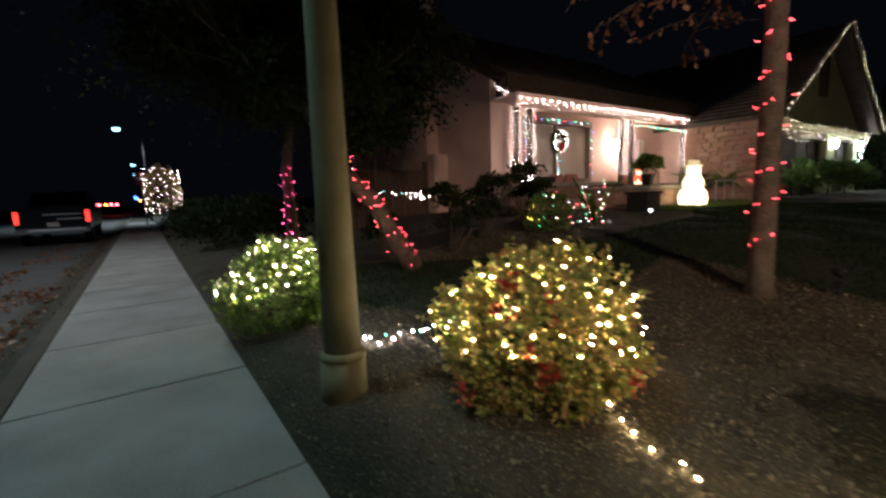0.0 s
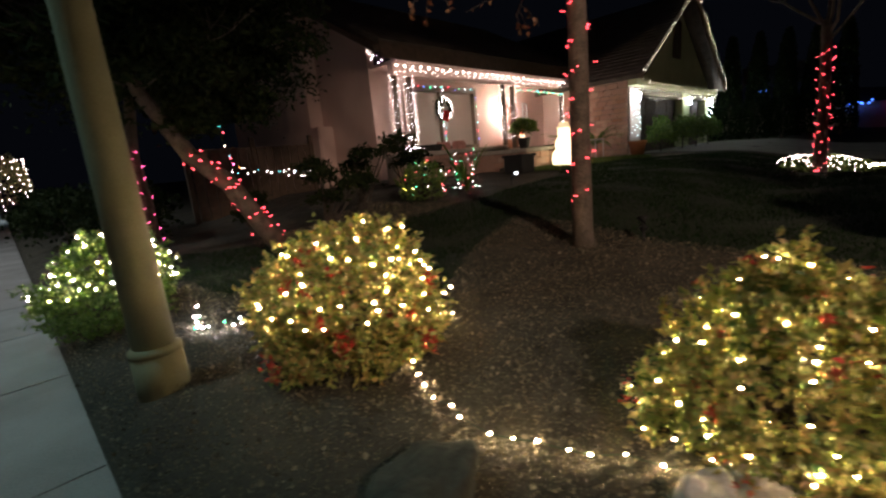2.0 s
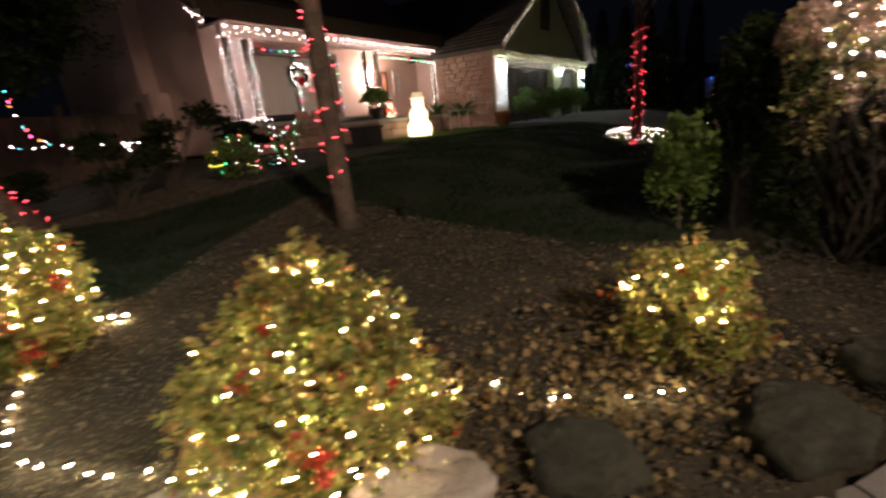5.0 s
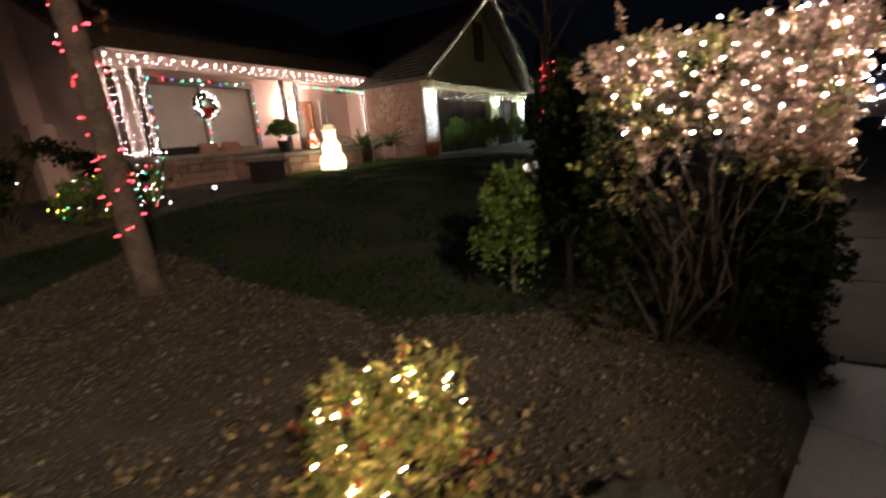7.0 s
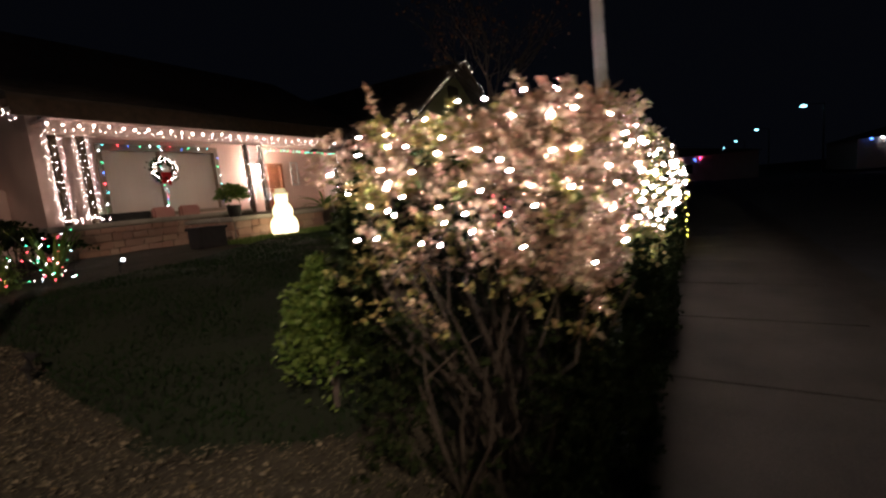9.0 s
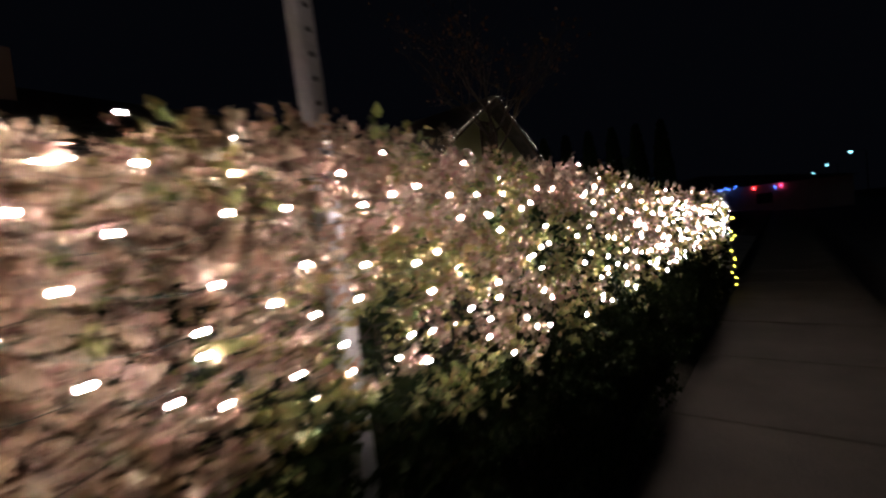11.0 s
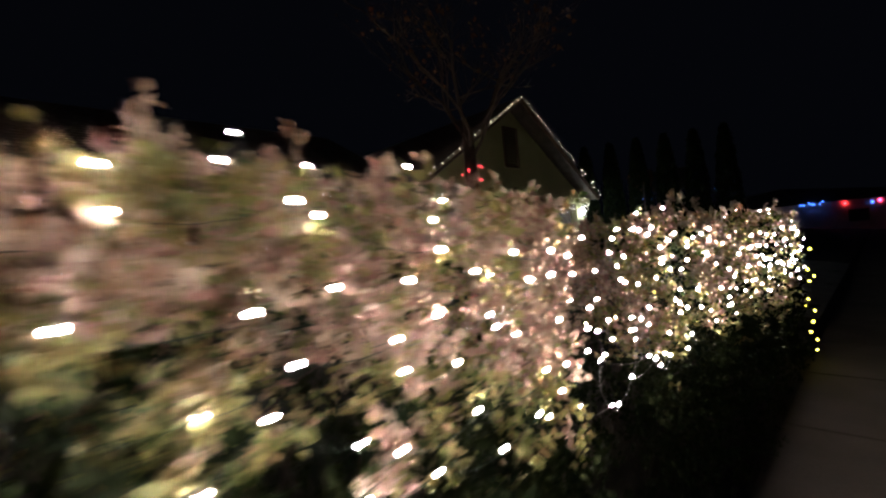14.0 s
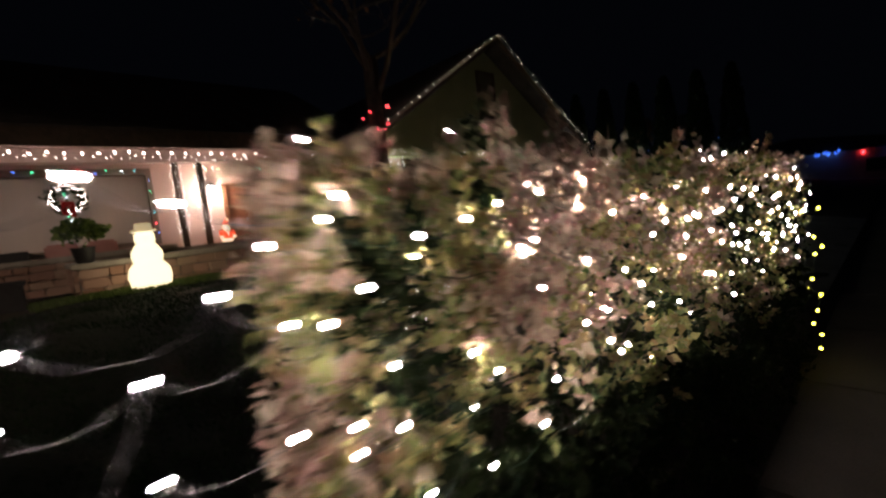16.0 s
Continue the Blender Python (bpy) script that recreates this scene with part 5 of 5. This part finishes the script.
def fronds(n, length, rise, width, droop=0.5, sides=6):
    """Arching blades from one heart."""
    verts, tris = [], []
    for k in range(n):
        a = 2 * math.pi * k / n + rng.normal(0, 0.2)
        up = rise * rng.uniform(0.5, 1.3)
        l = length * rng.uniform(0.75, 1.15)
        out = Vector((math.cos(a), math.sin(a), 0))
        side = Vector((-out.y, out.x, 0))
        b = len(verts)
        for i in range(sides):
            u = i / (sides - 1)
            p = out * l * u + Vector((0, 0, up * l * u - droop * l * u * u))
            w = width * (1 - u) ** 0.6 * (0.4 + u if u < 0.6 else 1)
            verts += [p + side * w, p - side * w + Vector((0, 0, 0.01))]
        for i in range(sides - 1):
            q = b + 2 * i
            tris += [(q, q + 1, q + 3), (q, q + 3, q + 2)]
    return np.array(verts), np.array(tris)


def plant(name, label, at, n, length, rise, width, droop, material):
    t = thing(name, label, "plant", "porch plants", at=at)
    v, f = fronds(n, length, rise, width, droop)
    part("fronds", mesh_of_arrays("fronds", v, f, material), None, t)
    return t


box_planter = thing("planter", "dark square wooden planter in front of the porch wall", "planter", at=(8.3, 2.85, land_at(8.3, 2.85)))
part("body", box((-0.27, -0.25, 0), (0.27, 0.25, 0.4), 0.015), BLACK_METAL, box_planter)
part("rim", boxes(((-0.3, -0.28, 0.38), (0.3, -0.22, 0.44)), ((-0.3, 0.22, 0.38), (0.3, 0.28, 0.44)), ((-0.3, -0.22, 0.38), (-0.24, 0.22, 0.44)), ((0.24, -0.22, 0.38), (0.3, 0.22, 0.44))), BLACK_METAL, box_planter)
part("soil", box((-0.24, -0.22, 0.34), (0.24, 0.22, 0.37)), SOIL, box_planter)
b = thing("pot_plant", "small bushy green plant in a dark pot on the porch wall", "plant", "porch plants", at=(9.38, 3.4, 1.45))
v, f = lathe([(0.1, 0), (0.13, 0.02), (0.17, 0.26), (0.18, 0.28), (0.14, 0.28)], 16)
part("pot", mesh_of("pot", v, f, BLACK_METAL, True), None, b)
at, d = blob_points(1300, (0, 0, 0.5), (0.28, 0.28, 0.2), 0.4, 0.6)
part("leaves", leaves("leaves", at, d + rng.normal(size=d.shape) * 0.6, rng.uniform(0.06, 0.11, len(at)), LEAF_GREEN), None, b)
plant("cycad", "arching green cycad by the porch", (12.8, 3.9, land_at(12.8, 3.9) + 0.5), 46, 0.85, 1.0, 0.055, 0.7, LEAF_GREEN)
plant("cycad", "arching green cycad by the stone wing", (13.9, 3.6, land_at(13.9, 3.6) + 0.45), 46, 0.9, 1.0, 0.055, 0.7, LEAF_GREEN)
plant("yucca", "upright green yucca wrapped in coloured lights", (5.45, 2.07, land_at(5.45, 2.07)), 26, 0.45, 2.2, 0.035, 0.6, LEAF_GREEN)
string_lights("white, green and red lights wound round a yucca", spiral((5.45, 2.07, 0.85), (5.45, 2.07, 1.5), (0.1, 0.26), 5, 34, 0.04) + spiral((5.45, 2.07, 0.84), (5.45, 2.07, 0.86), 0.24, 1, 8, 0.02), [BULB_COOL, BULB_GREEN, BULB_EAVE, BULB_RED], 0.0075)
for x, y, n, l in ((16.4, 2.3, 28, 0.6), (18.2, 2.1, 30, 0.75), (19.6, 2.0, 30, 0.8), (22.2, 2.2, 30, 0.85)):
    z = land_at(x, y)
    s = thing("shrub", "dim green shrub in front of the garage", "shrub", "garage shrubs", at=(x, y, z))
    at, d = blob_points(1500, (0, 0, 0.55), (0.55, 0.45, 0.6), 0.4, 0.6)
    part("leaves", leaves("leaves", at, d + rng.normal(size=d.shape), rng.uniform(0.06, 0.12, len(at)), LEAF_GREEN), None, s)
    short_trunk(s, 0.9)
pot = thing("flower_pot", "terracotta flower pot at the wing corner", "flower pot", at=(15.0, 2.6, land_at(15, 2.6)))
v, f = lathe([(0.16, 0), (0.2, 0.02), (0.27, 0.38), (0.3, 0.39), (0.3, 0.48), (0.24, 0.48), (0.22, 0.42)], 20)
part("body", mesh_of("body", v, f, TERRACOTTA, True), None, pot)
spot = thing("garden_spotlight", "small black garden spotlight on a stake", "spotlight", "garden spotlights", at=(6.05, 1.5, land_at(6.05, 1.5)))
v, f = tube([(0, 0, 0), (0, 0, 0.12), (0.02, -0.08, 0.2)], [0.012, 0.012, 0.05], 10)
part("body", mesh_of("body", v, f, BLACK_METAL), None, spot)
part("lens", ico(0.03, 1), lit("spot_lens", (0.9, 0.95, 1.0), 6), spot, at=pose(0.02, -0.1, 0.21))
spot = thing("garden_spotlight", "unlit black garden spotlight beside a tree trunk", "spotlight", "garden spotlights", at=(4.05, -1.55, land_at(4.05, -1.55)))
v, f = tube([(0, 0, 0), (0, 0, 0.1), (0.0, 0.0, 0.14), (0.05, 0.03, 0.24)], [0.012, 0.012, 0.05, 0.06], 12)
part("body", mesh_of("body", v, f, BLACK_METAL), None, spot)

rail = thing("handrail", "pale steel handrail beside the porch step", "handrail", at=(12.35, 3.1, land_at(12.35, 3.1)))
for x in (0.0, 0.55, 1.1):
    part("rail_post", box((x - 0.015, -0.015, -0.05), (x + 0.015, 0.015, 0.62), 0.004), METAL_GREY, rail)
part("top_rail", box((-0.05, -0.02, 0.62), (1.15, 0.02, 0.66), 0.006), METAL_GREY, rail)
# porch seats
for x in (9.35, 10.05):
    c = thing("patio_chair", "patio chair with a dusty pink cushion on the porch", "chair", "porch chairs", at=(x - 0.15, 5.98, FLOOR))
    for lx, ly in ((-0.26, -0.26), (0.26, -0.26), (-0.26, 0.26), (0.26, 0.26)):
        part("leg", box((lx - 0.02, ly - 0.02, 0), (lx + 0.02, ly + 0.02, 0.4), 0.004), BLACK_METAL, c)
    part("seat", box((-0.29, -0.29, 0.4), (0.29, 0.29, 0.46), 0.01), BLACK_METAL, c)
    part("cushion", box((-0.28, 0.1, 0.46), (0.28, 0.26, 0.92), 0.05), surface("pink_canvas", (0.42, 0.2, 0.18), (0.52, 0.28, 0.24), 5, 0.9, 0.2, 90), c, "dusty pink back cushion")
grill = thing("storage_box", "dark covered box on the porch", "box", at=(8.2, 6.0, FLOOR))
part("body", box((-0.5, -0.3, 0), (0.5, 0.3, 0.72), 0.04), BLACK_METAL, grill)
part("lid", box((-0.53, -0.33, 0.72), (0.53, 0.33, 0.84), 0.05), BLACK_METAL, grill)
deco = thing("wall_ornament", "pale cut-out ornament on the porch wall", "ornament", at=(13.95, 6.33, 2.7))
part("frame", boxes(((-0.16, 0, -0.4), (-0.12, 0.03, 0.4)), ((0.12, 0, -0.4), (0.16, 0.03, 0.4)), ((-0.12, 0, 0.36), (0.12, 0.03, 0.4)), ((-0.12, 0, -0.4), (0.12, 0.03, -0.36))), METAL_GREY, deco)
part("scroll", mesh_of("scroll", *tube([(0.09 * math.cos(a), 0.015, a * 0.05 - 0.3) for a in np.linspace(0, 12, 40)], 0.012, 5), METAL_GREY), None, deco)

# ---- boulders ----
def boulder(x, y, sx, sy, sz, turn, label, material=ROCK):
    bm = ico(1.0, 4)
    for v in bm.verts:
        c = v.co.copy()
        k = 1 + 0.4 * noise.noise(c * 1.2 + Vector((x, y, 0)) * 3) + 0.16 * noise.noise(c * 2.8 + Vector((y, x, 1))) + 0.05 * noise.noise(c * 8)
        v.co = Vector((c.x * sx * k, c.y * sy * k, max(-0.4, c.z * 1.3 if c.z < 0.5 else 0.55 + 0.35 * c.z) * sz * k))
    ob = part("boulder", bm, material)
    for p in ob.data.polygons:
        p.use_smooth = True
    ob.matrix_basis = pose(x, y, max(0.02, land_at(x, y)) + 0.02, 0, 0, turn)
    tagged(ob, label, "boulder", "bed boulders")


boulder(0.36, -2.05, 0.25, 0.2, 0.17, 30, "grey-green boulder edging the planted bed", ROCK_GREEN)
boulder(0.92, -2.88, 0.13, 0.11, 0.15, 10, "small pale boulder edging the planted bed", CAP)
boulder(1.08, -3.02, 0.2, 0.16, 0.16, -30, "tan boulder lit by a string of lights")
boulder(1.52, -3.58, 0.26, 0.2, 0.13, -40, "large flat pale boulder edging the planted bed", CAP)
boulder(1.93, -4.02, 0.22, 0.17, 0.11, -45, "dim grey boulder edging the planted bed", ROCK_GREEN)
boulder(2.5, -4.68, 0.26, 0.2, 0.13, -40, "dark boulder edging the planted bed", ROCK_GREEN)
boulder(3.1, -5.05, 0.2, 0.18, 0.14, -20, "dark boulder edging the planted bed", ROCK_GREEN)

# ---- litter and grass ----
def scatter(n, x0, x1, y0, y1, test):
    x, y = rng.uniform(x0, x1, n), rng.uniform(y0, y1, n)
    k = test(x, y)
    return x[k], y[k]


def bed(x, y):
    return (inside(x, y) > 0.02) & ~within_ring(x, y, LAWN)


x, y = scatter(120000, -0.4, 4.6, -5.6, 4.0, bed)
z = land(x, y) + rng.uniform(-0.008, 0.022, len(x)) + 0.02
n = len(x)
flat = rng.normal(size=(n, 3)) * np.array([1, 1, 0.35])
tagged(new("leaf_litter", leaves("leaf_litter", np.stack([x, y, z], 1), flat, rng.uniform(0.007, 0.019, n) * np.where(rng.random(n) < 0.06, 2.2, 1.0), LITTER, 0.4)), "dry leaf litter and bark chips on the beds", "leaf litter", kind="stuff")
# drifts round the lower bushes and in the gutter
at = []
for cx, cy, s, m in ((1.75, -3.35, 0.26, 600), (2.3, -4.0, 0.35, 600), (2.75, -4.3, 0.4, 800), (1.3, -3.35, 0.25, 300)):
    p = rng.normal(0, s, (m, 2)) + np.array([cx, cy])
    p = p[inside(p[:, 0], p[:, 1]) > 0.05]
    at.append(np.column_stack([p, land(p[:, 0], p[:, 1]) + 0.03 + np.abs(rng.normal(0, 0.03, len(p)))]))
at = np.concatenate(at)
tagged(new("leaf_drift", leaves("leaf_drift", at, rng.normal(size=at.shape) * np.array([1, 1, 0.6]), rng.uniform(0.028, 0.056, len(at)), leafy("tan_fallen_leaves", [(0.06, 0.046, 0.02), (0.15, 0.11, 0.046), (0.3, 0.225, 0.105)], rough=0.7), 0.4)), "drifts of tan fallen leaves among the boulders", "fallen leaves", kind="stuff")
p = np.column_stack([rng.uniform(-3.9, -2.15, 3200), np.abs(rng.normal(0, 9, 3200)) + 1.0])
p = p[np.array([noise.noise(Vector((a * 1.5, b * 0.6, 0))) for a, b in p]) > 0.0]
tagged(new("gutter_leaves", leaves("gutter_leaves", np.column_stack([p, np.full(len(p), -0.11)]), rng.normal(size=(len(p), 3)) * np.array([1, 1, 0.3]), rng.uniform(0.05, 0.1, len(p)), LEAF_RUST, 0.4)), "rust-coloured fallen leaves along the gutter", "fallen leaves", kind="stuff")
x, y = scatter(90000, 0.7, 15.2, -4.5, 4.7, lambda a, b: within_ring(a, b, LAWN))
n = len(x)
z = land(x, y) - 0.005
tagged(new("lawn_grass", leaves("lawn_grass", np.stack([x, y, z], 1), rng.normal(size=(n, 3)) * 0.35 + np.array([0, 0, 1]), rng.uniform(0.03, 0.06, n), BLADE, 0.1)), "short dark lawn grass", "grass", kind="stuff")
x, y = scatter(9000, 8.6, 13.5, 1.6, 3.2, lambda a, b: ~within_ring(a, b, LAWN))
n = len(x)
tagged(new("verge_grass", leaves("verge_grass", np.stack([x, y, land(x, y)], 1), rng.normal(size=(n, 3)) * 0.4 + np.array([0, 0, 1]), rng.uniform(0.05, 0.11, n), BLADE_LONG_LIT, 0.12)), "longer grass round the snowman, its glow put into the green", "grass", kind="stuff")

# garden path and driveway in front of the garage
drive = thing("driveway", "pale concrete driveway and path before the garage", "driveway", kind="structure")
verts, faces = [], []
for i, yy in enumerate(np.linspace(-5.7, 3.0, 16)):
    for xx in (15.7, 25.6):
        verts.append((xx, yy, land_at(20, yy) + 0.035))
for i in range(15):
    faces.append((2 * i, 2 * i + 1, 2 * i + 3, 2 * i + 2))
part("slab", mesh_of("slab", verts, faces, CONCRETE), None, drive)
part("path", box((12.2, 2.75, 0.7), (15.9, 3.25, 0.915), 0.01), CONCRETE, drive)

# ---- yellow-lit topiary, hoop, red shrub, dark cypresses ----
t = thing("topiary", "small conical tree with warm yellow lights", "tree", at=(14.1, -3.85, land_at(14.1, -3.85)))
n = 3000
u = rng.random(n)
a = rng.uniform(0, 6.28, n)
r = 0.42 * (1 - u) * np.sqrt(rng.uniform(0.4, 1, n))
at = np.stack([r * np.cos(a), r * np.sin(a), 0.15 + 1.5 * u], 1)
part("leaves", leaves("leaves", at, rng.normal(size=(n, 3)), rng.uniform(0.05, 0.09, n), LEAF_DARK), None, t)
v, f = tube([(0, 0, 0), (0, 0, 2.2)], [0.03, 0.012], 6)
part("trunk", mesh_of("trunk", v, f, BARK), None, t)
string_lights("warm yellow lights round a small conical tree", spiral((14.1, -3.85, 0.55), (14.1, -3.85, 1.9), (0.34, 0.05), 4, 30, 0.03), [BULB_YELLOW, BULB_EAVE], 0.014)
string_lights("warm lights trailing over the lawn", along(on_land([(13.0, -3.0), (13.5, -3.4), (14.0, -3.6)], 0.05), 0.12, 0.02), [BULB_WARM], 0.016)
hoop = thing("basketball_hoop", "basketball hoop on a pole beyond the driveway", "basketball hoop", at=(30, 0.4, 0.6))
v, f = tube([(0, 0, 0), (0, 0, 3.2), (-0.6, 0, 3.4)], 0.05, 8)
part("pole", mesh_of("pole", v, f, BLACK_METAL), None, hoop)
part("backboard", box((-0.64, -0.9, 2.9), (-0.6, 0.9, 3.95), 0.01), surface("smoky_acrylic", (0.06, 0.07, 0.08), (0.1, 0.11, 0.12), 3, 0.3, 0.0, 20), hoop)
part("rim", mesh_of("rim", *tube([(-0.9 + 0.23 * math.cos(a), 0.23 * math.sin(a), 3.05) for a in np.linspace(0, 6.28, 20)], 0.012, 5), METAL_GREY), None, hoop)
t = thing("tree", "small tree with russet leaves beyond the driveway", "tree", at=(29, 1.7, 0.6))
v, f = tube([(0, 0, 0), (0, 0, 3)], [0.06, 0.03], 6)
part("trunk", mesh_of("trunk", v, f, BARK), None, t)
at, d = blob_points(1600, (0, 0, 3.3), (0.5, 0.5, 0.9), 0.35, 0.6)
part("crown", leaves("crown", at, d + rng.normal(size=d.shape), rng.uniform(0.08, 0.14, len(at)), LEAF_RUST), None, t)
for k in range(6):
    x, y = 27.2 + 0.4 * k, 3.6 - 1.1 * k
    t = thing("cypress", "tall dark cypress beyond the garage", "tree", "cypress row", at=(x, y, 0.7))
    n = 3500
    u = rng.random(n)
    a = rng.uniform(0, 6.28, n)
    r = 0.65 * (1 - u) ** 0.5 * np.sqrt(rng.uniform(0.6, 1, n))
    at = np.stack([r * np.cos(a), r * np.sin(a), 0.1 + 5.2 * u], 1)
    part("crown", leaves("crown", at, rng.normal(size=(n, 3)) * 0.5 + np.array([0, 0, 1]), rng.uniform(0.12, 0.22, n), LEAF_DARK, 0.25), None, t)
    v, f = tube([(0, 0, 0), (0, 0, 2)], 0.08, 6)
    part("trunk", mesh_of("trunk", v, f, BARK), None, t)
string_lights("blue lights among the cypresses", [(27.8, 1.2, 3.2), (28.1, 1.0, 3.2), (29.2, -1.4, 3.3), (29.4, -2.2, 3.3)], [BULB_BLUE], 0.05, line=False)

# ---- the parked pickup and the far end of the side street ----
def pickup():
    paint = surface("dark_car_paint", (0.014, 0.016, 0.021), (0.026, 0.028, 0.035), 2, 0.25, 0.0, 10, 0.3)
    t = thing("pickup_truck", "dark parked pickup seen from behind with red tail lamps", "truck", at=(-3.95, 20.0, -0.14))
    t.scale = (1.18, 1.18, 1.18)
    part("bed", boxes(((-0.95, 0, 0.55), (-0.85, 2.0, 1.2)), ((0.85, 0, 0.55), (0.95, 2.0, 1.2)), ((-0.85, 1.9, 0.55), (0.85, 2.0, 1.2)), ((-0.85, 0.08, 0.55), (0.85, 1.9, 0.65))), paint, t)
    part("tailgate", box((-0.84, 0, 0.62), (0.84, 0.07, 1.2), 0.02), paint, t)
    v = [(-0.93, 2.0, 1.2), (0.93, 2.0, 1.2), (0.93, 4.2, 1.2), (-0.93, 4.2, 1.2), (-0.75, 2.2, 1.82), (0.75, 2.2, 1.82), (0.75, 3.5, 1.82), (-0.75, 3.5, 1.82)]
    part("cab", mesh_of("cab", v, [(0, 1, 5, 4), (1, 2, 6, 5), (2, 3, 7, 6), (3, 0, 4, 7), (4, 5, 6, 7)], paint), None, t)
    part("body", box((-0.95, 2.0, 0.5), (0.95, 5.5, 1.2), 0.06), paint, t)
    part("rear_window", box((-0.62, 2.03, 1.3), (0.62, 2.06, 1.72), 0.02), surface("dark_glass", (0.01, 0.01, 0.012), (0.02, 0.02, 0.022), 2, 0.1, 0.0, 10), t)
    part("bumper", box((-0.95, -0.12, 0.42), (0.95, 0.0, 0.6), 0.03), surface("chrome", (0.6, 0.6, 0.62), (0.75, 0.75, 0.77), 3, 0.15, 0.0, 10, 1.0), t, "chrome rear bumper")
    for s in (-1, 1):
        part("tail_lamp", box((s * 0.9 - 0.06, -0.02, 0.75), (s * 0.9 + 0.06, 0.06, 1.15), 0.015), lit("tail_lamp_red", (1.0, 0.05, 0.04), 2.0), t, "red tail lamp")
        for y in (0.9, 4.4):
            v, f = lathe([(0.2, -0.12), (0.36, -0.12), (0.38, 0.0), (0.36, 0.12), (0.2, 0.12)], 20)
            w = part("wheel", mesh_of("wheel", [(z + s * 0.82, x + y, yy + 0.38) for x, yy, z in v], f, BLACK_METAL), None, t)
    part("plate", box((-0.15, -0.14, 0.64), (0.15, -0.125, 0.78)), BLIND, t)
    pale = surface("brushed_chrome", (0.6, 0.62, 0.66), (0.75, 0.77, 0.8), 3, 0.35, 0.0, 10, 0.4)
    part("trim_strip", box((-0.25, -0.03, 1.02), (0.72, 0.0, 1.06), 0.008), pale, t, "chrome strip on the tailgate")
    part("trim_strip", box((0.1, -0.03, 0.86), (0.75, 0.0, 0.9), 0.008), pale, t, "chrome strip on the tailgate")
    part("tow_step", box((-0.62, -0.3, 0.5), (0.82, -0.14, 0.56), 0.015), pale, t, "pale rear step")


pickup()
s = thing("road_sign", "red octagonal road sign on a steel post", "road sign", at=(-0.9, 27.5, 0))
v, f = tube([(0, 0, 0), (0, 0, 2.4)], 0.03, 6)
part("post", mesh_of("post", v, f, METAL_GREY), None, s)
v, f = lathe([(0.4, -0.01), (0.4, 0.01)], 8)
part("plate", mesh_of("plate", [(x, z - 0.03, y + 2.75) for x, y, z in v], f, surface("red_sign_face", (0.4, 0.03, 0.02), (0.5, 0.05, 0.03), 4, 0.4, 0.0, 20)), None, s)
part("bar", box((-0.26, -0.05, 2.66), (0.26, -0.042, 2.84)), BLIND, s)
string_lights("red tail lights far down the side street", [(-6.0, 75, 1.2), (-5.2, 75, 1.2), (-4.6, 75, 1.25), (-4.0, 75, 1.2), (-1.2, 80, 1.7)], [BULB_RED, BULB_ORANGE, BULB_RED], 0.2, line=False)
string_lights("blue and white lights across the side street", [(-14, 48, 2.5), (-11.5, 50, 2.6), (-1.6, 70, 2.0)], [BULB_BLUE, BULB_TEAL], 0.22, line=False)
# houses at the far end of the other street, with blue and violet lights


def far_house(x, y, w, d, h, label):
    t = thing("house", label, "house", "far houses", at=(x, y, -0.1))
    part("wall", box((0, 0, 0), (w, d, h), 0.02), STUCCO, t)
    v = [(-0.4, -0.4, h), (w + 0.4, -0.4, h), (w + 0.4, d + 0.4, h), (-0.4, d + 0.4, h), (0, d / 2, h + 1.8), (w, d / 2, h + 1.8)]
    part("roof", mesh_of("roof", v, [(0, 1, 5, 4), (2, 3, 4, 5), (1, 2, 5), (3, 0, 4), (3, 2, 1, 0)], ROOF), None, t)
    for k in range(2):
        win = part("window", box((-0.04, d * (0.25 + 0.4 * k), 1.0), (0.0, d * (0.25 + 0.4 * k) + 1.4, 2.1)), WOOD_DARK, t)
        part("pane", box((-0.05, d * (0.25 + 0.4 * k) + 0.08, 1.08), (-0.042, d * (0.25 + 0.4 * k) + 1.32, 2.02)), BLACK_METAL, win)


far_house(62, -12, 12, 25, 3.0, "distant dark house with blue eaves lights")
far_house(62, -34, 12, 14, 3.0, "distant dark house across the street")
far_house(-24, 34, 10, 14, 3.0, "distant dark house across the side street")
string_lights("blue lights along distant eaves", along([(61.57, -2.6, 2.85), (61.57, -0.9, 2.88)], 0.26, 0.08), [BULB_BLUE], 0.06, line=False)
string_lights("red and violet lights by a distant house", [(61.95, -4.2, 2.6), (61.95, -6.0, 2.5), (61.95, -6.5, 2.6)], [BULB_RED, BULB_BLUE, BULB_ROSE], 0.09, line=False)
string_lights("violet and white lights on a distant house", [(61.9, -21.0, 2.8), (61.9, -21.8, 2.9), (61.9, -22.6, 2.8), (61.9, -26.5, 2.9)], [BULB_BLUE, BULB_COOL, BULB_ROSE], 0.09, line=False)
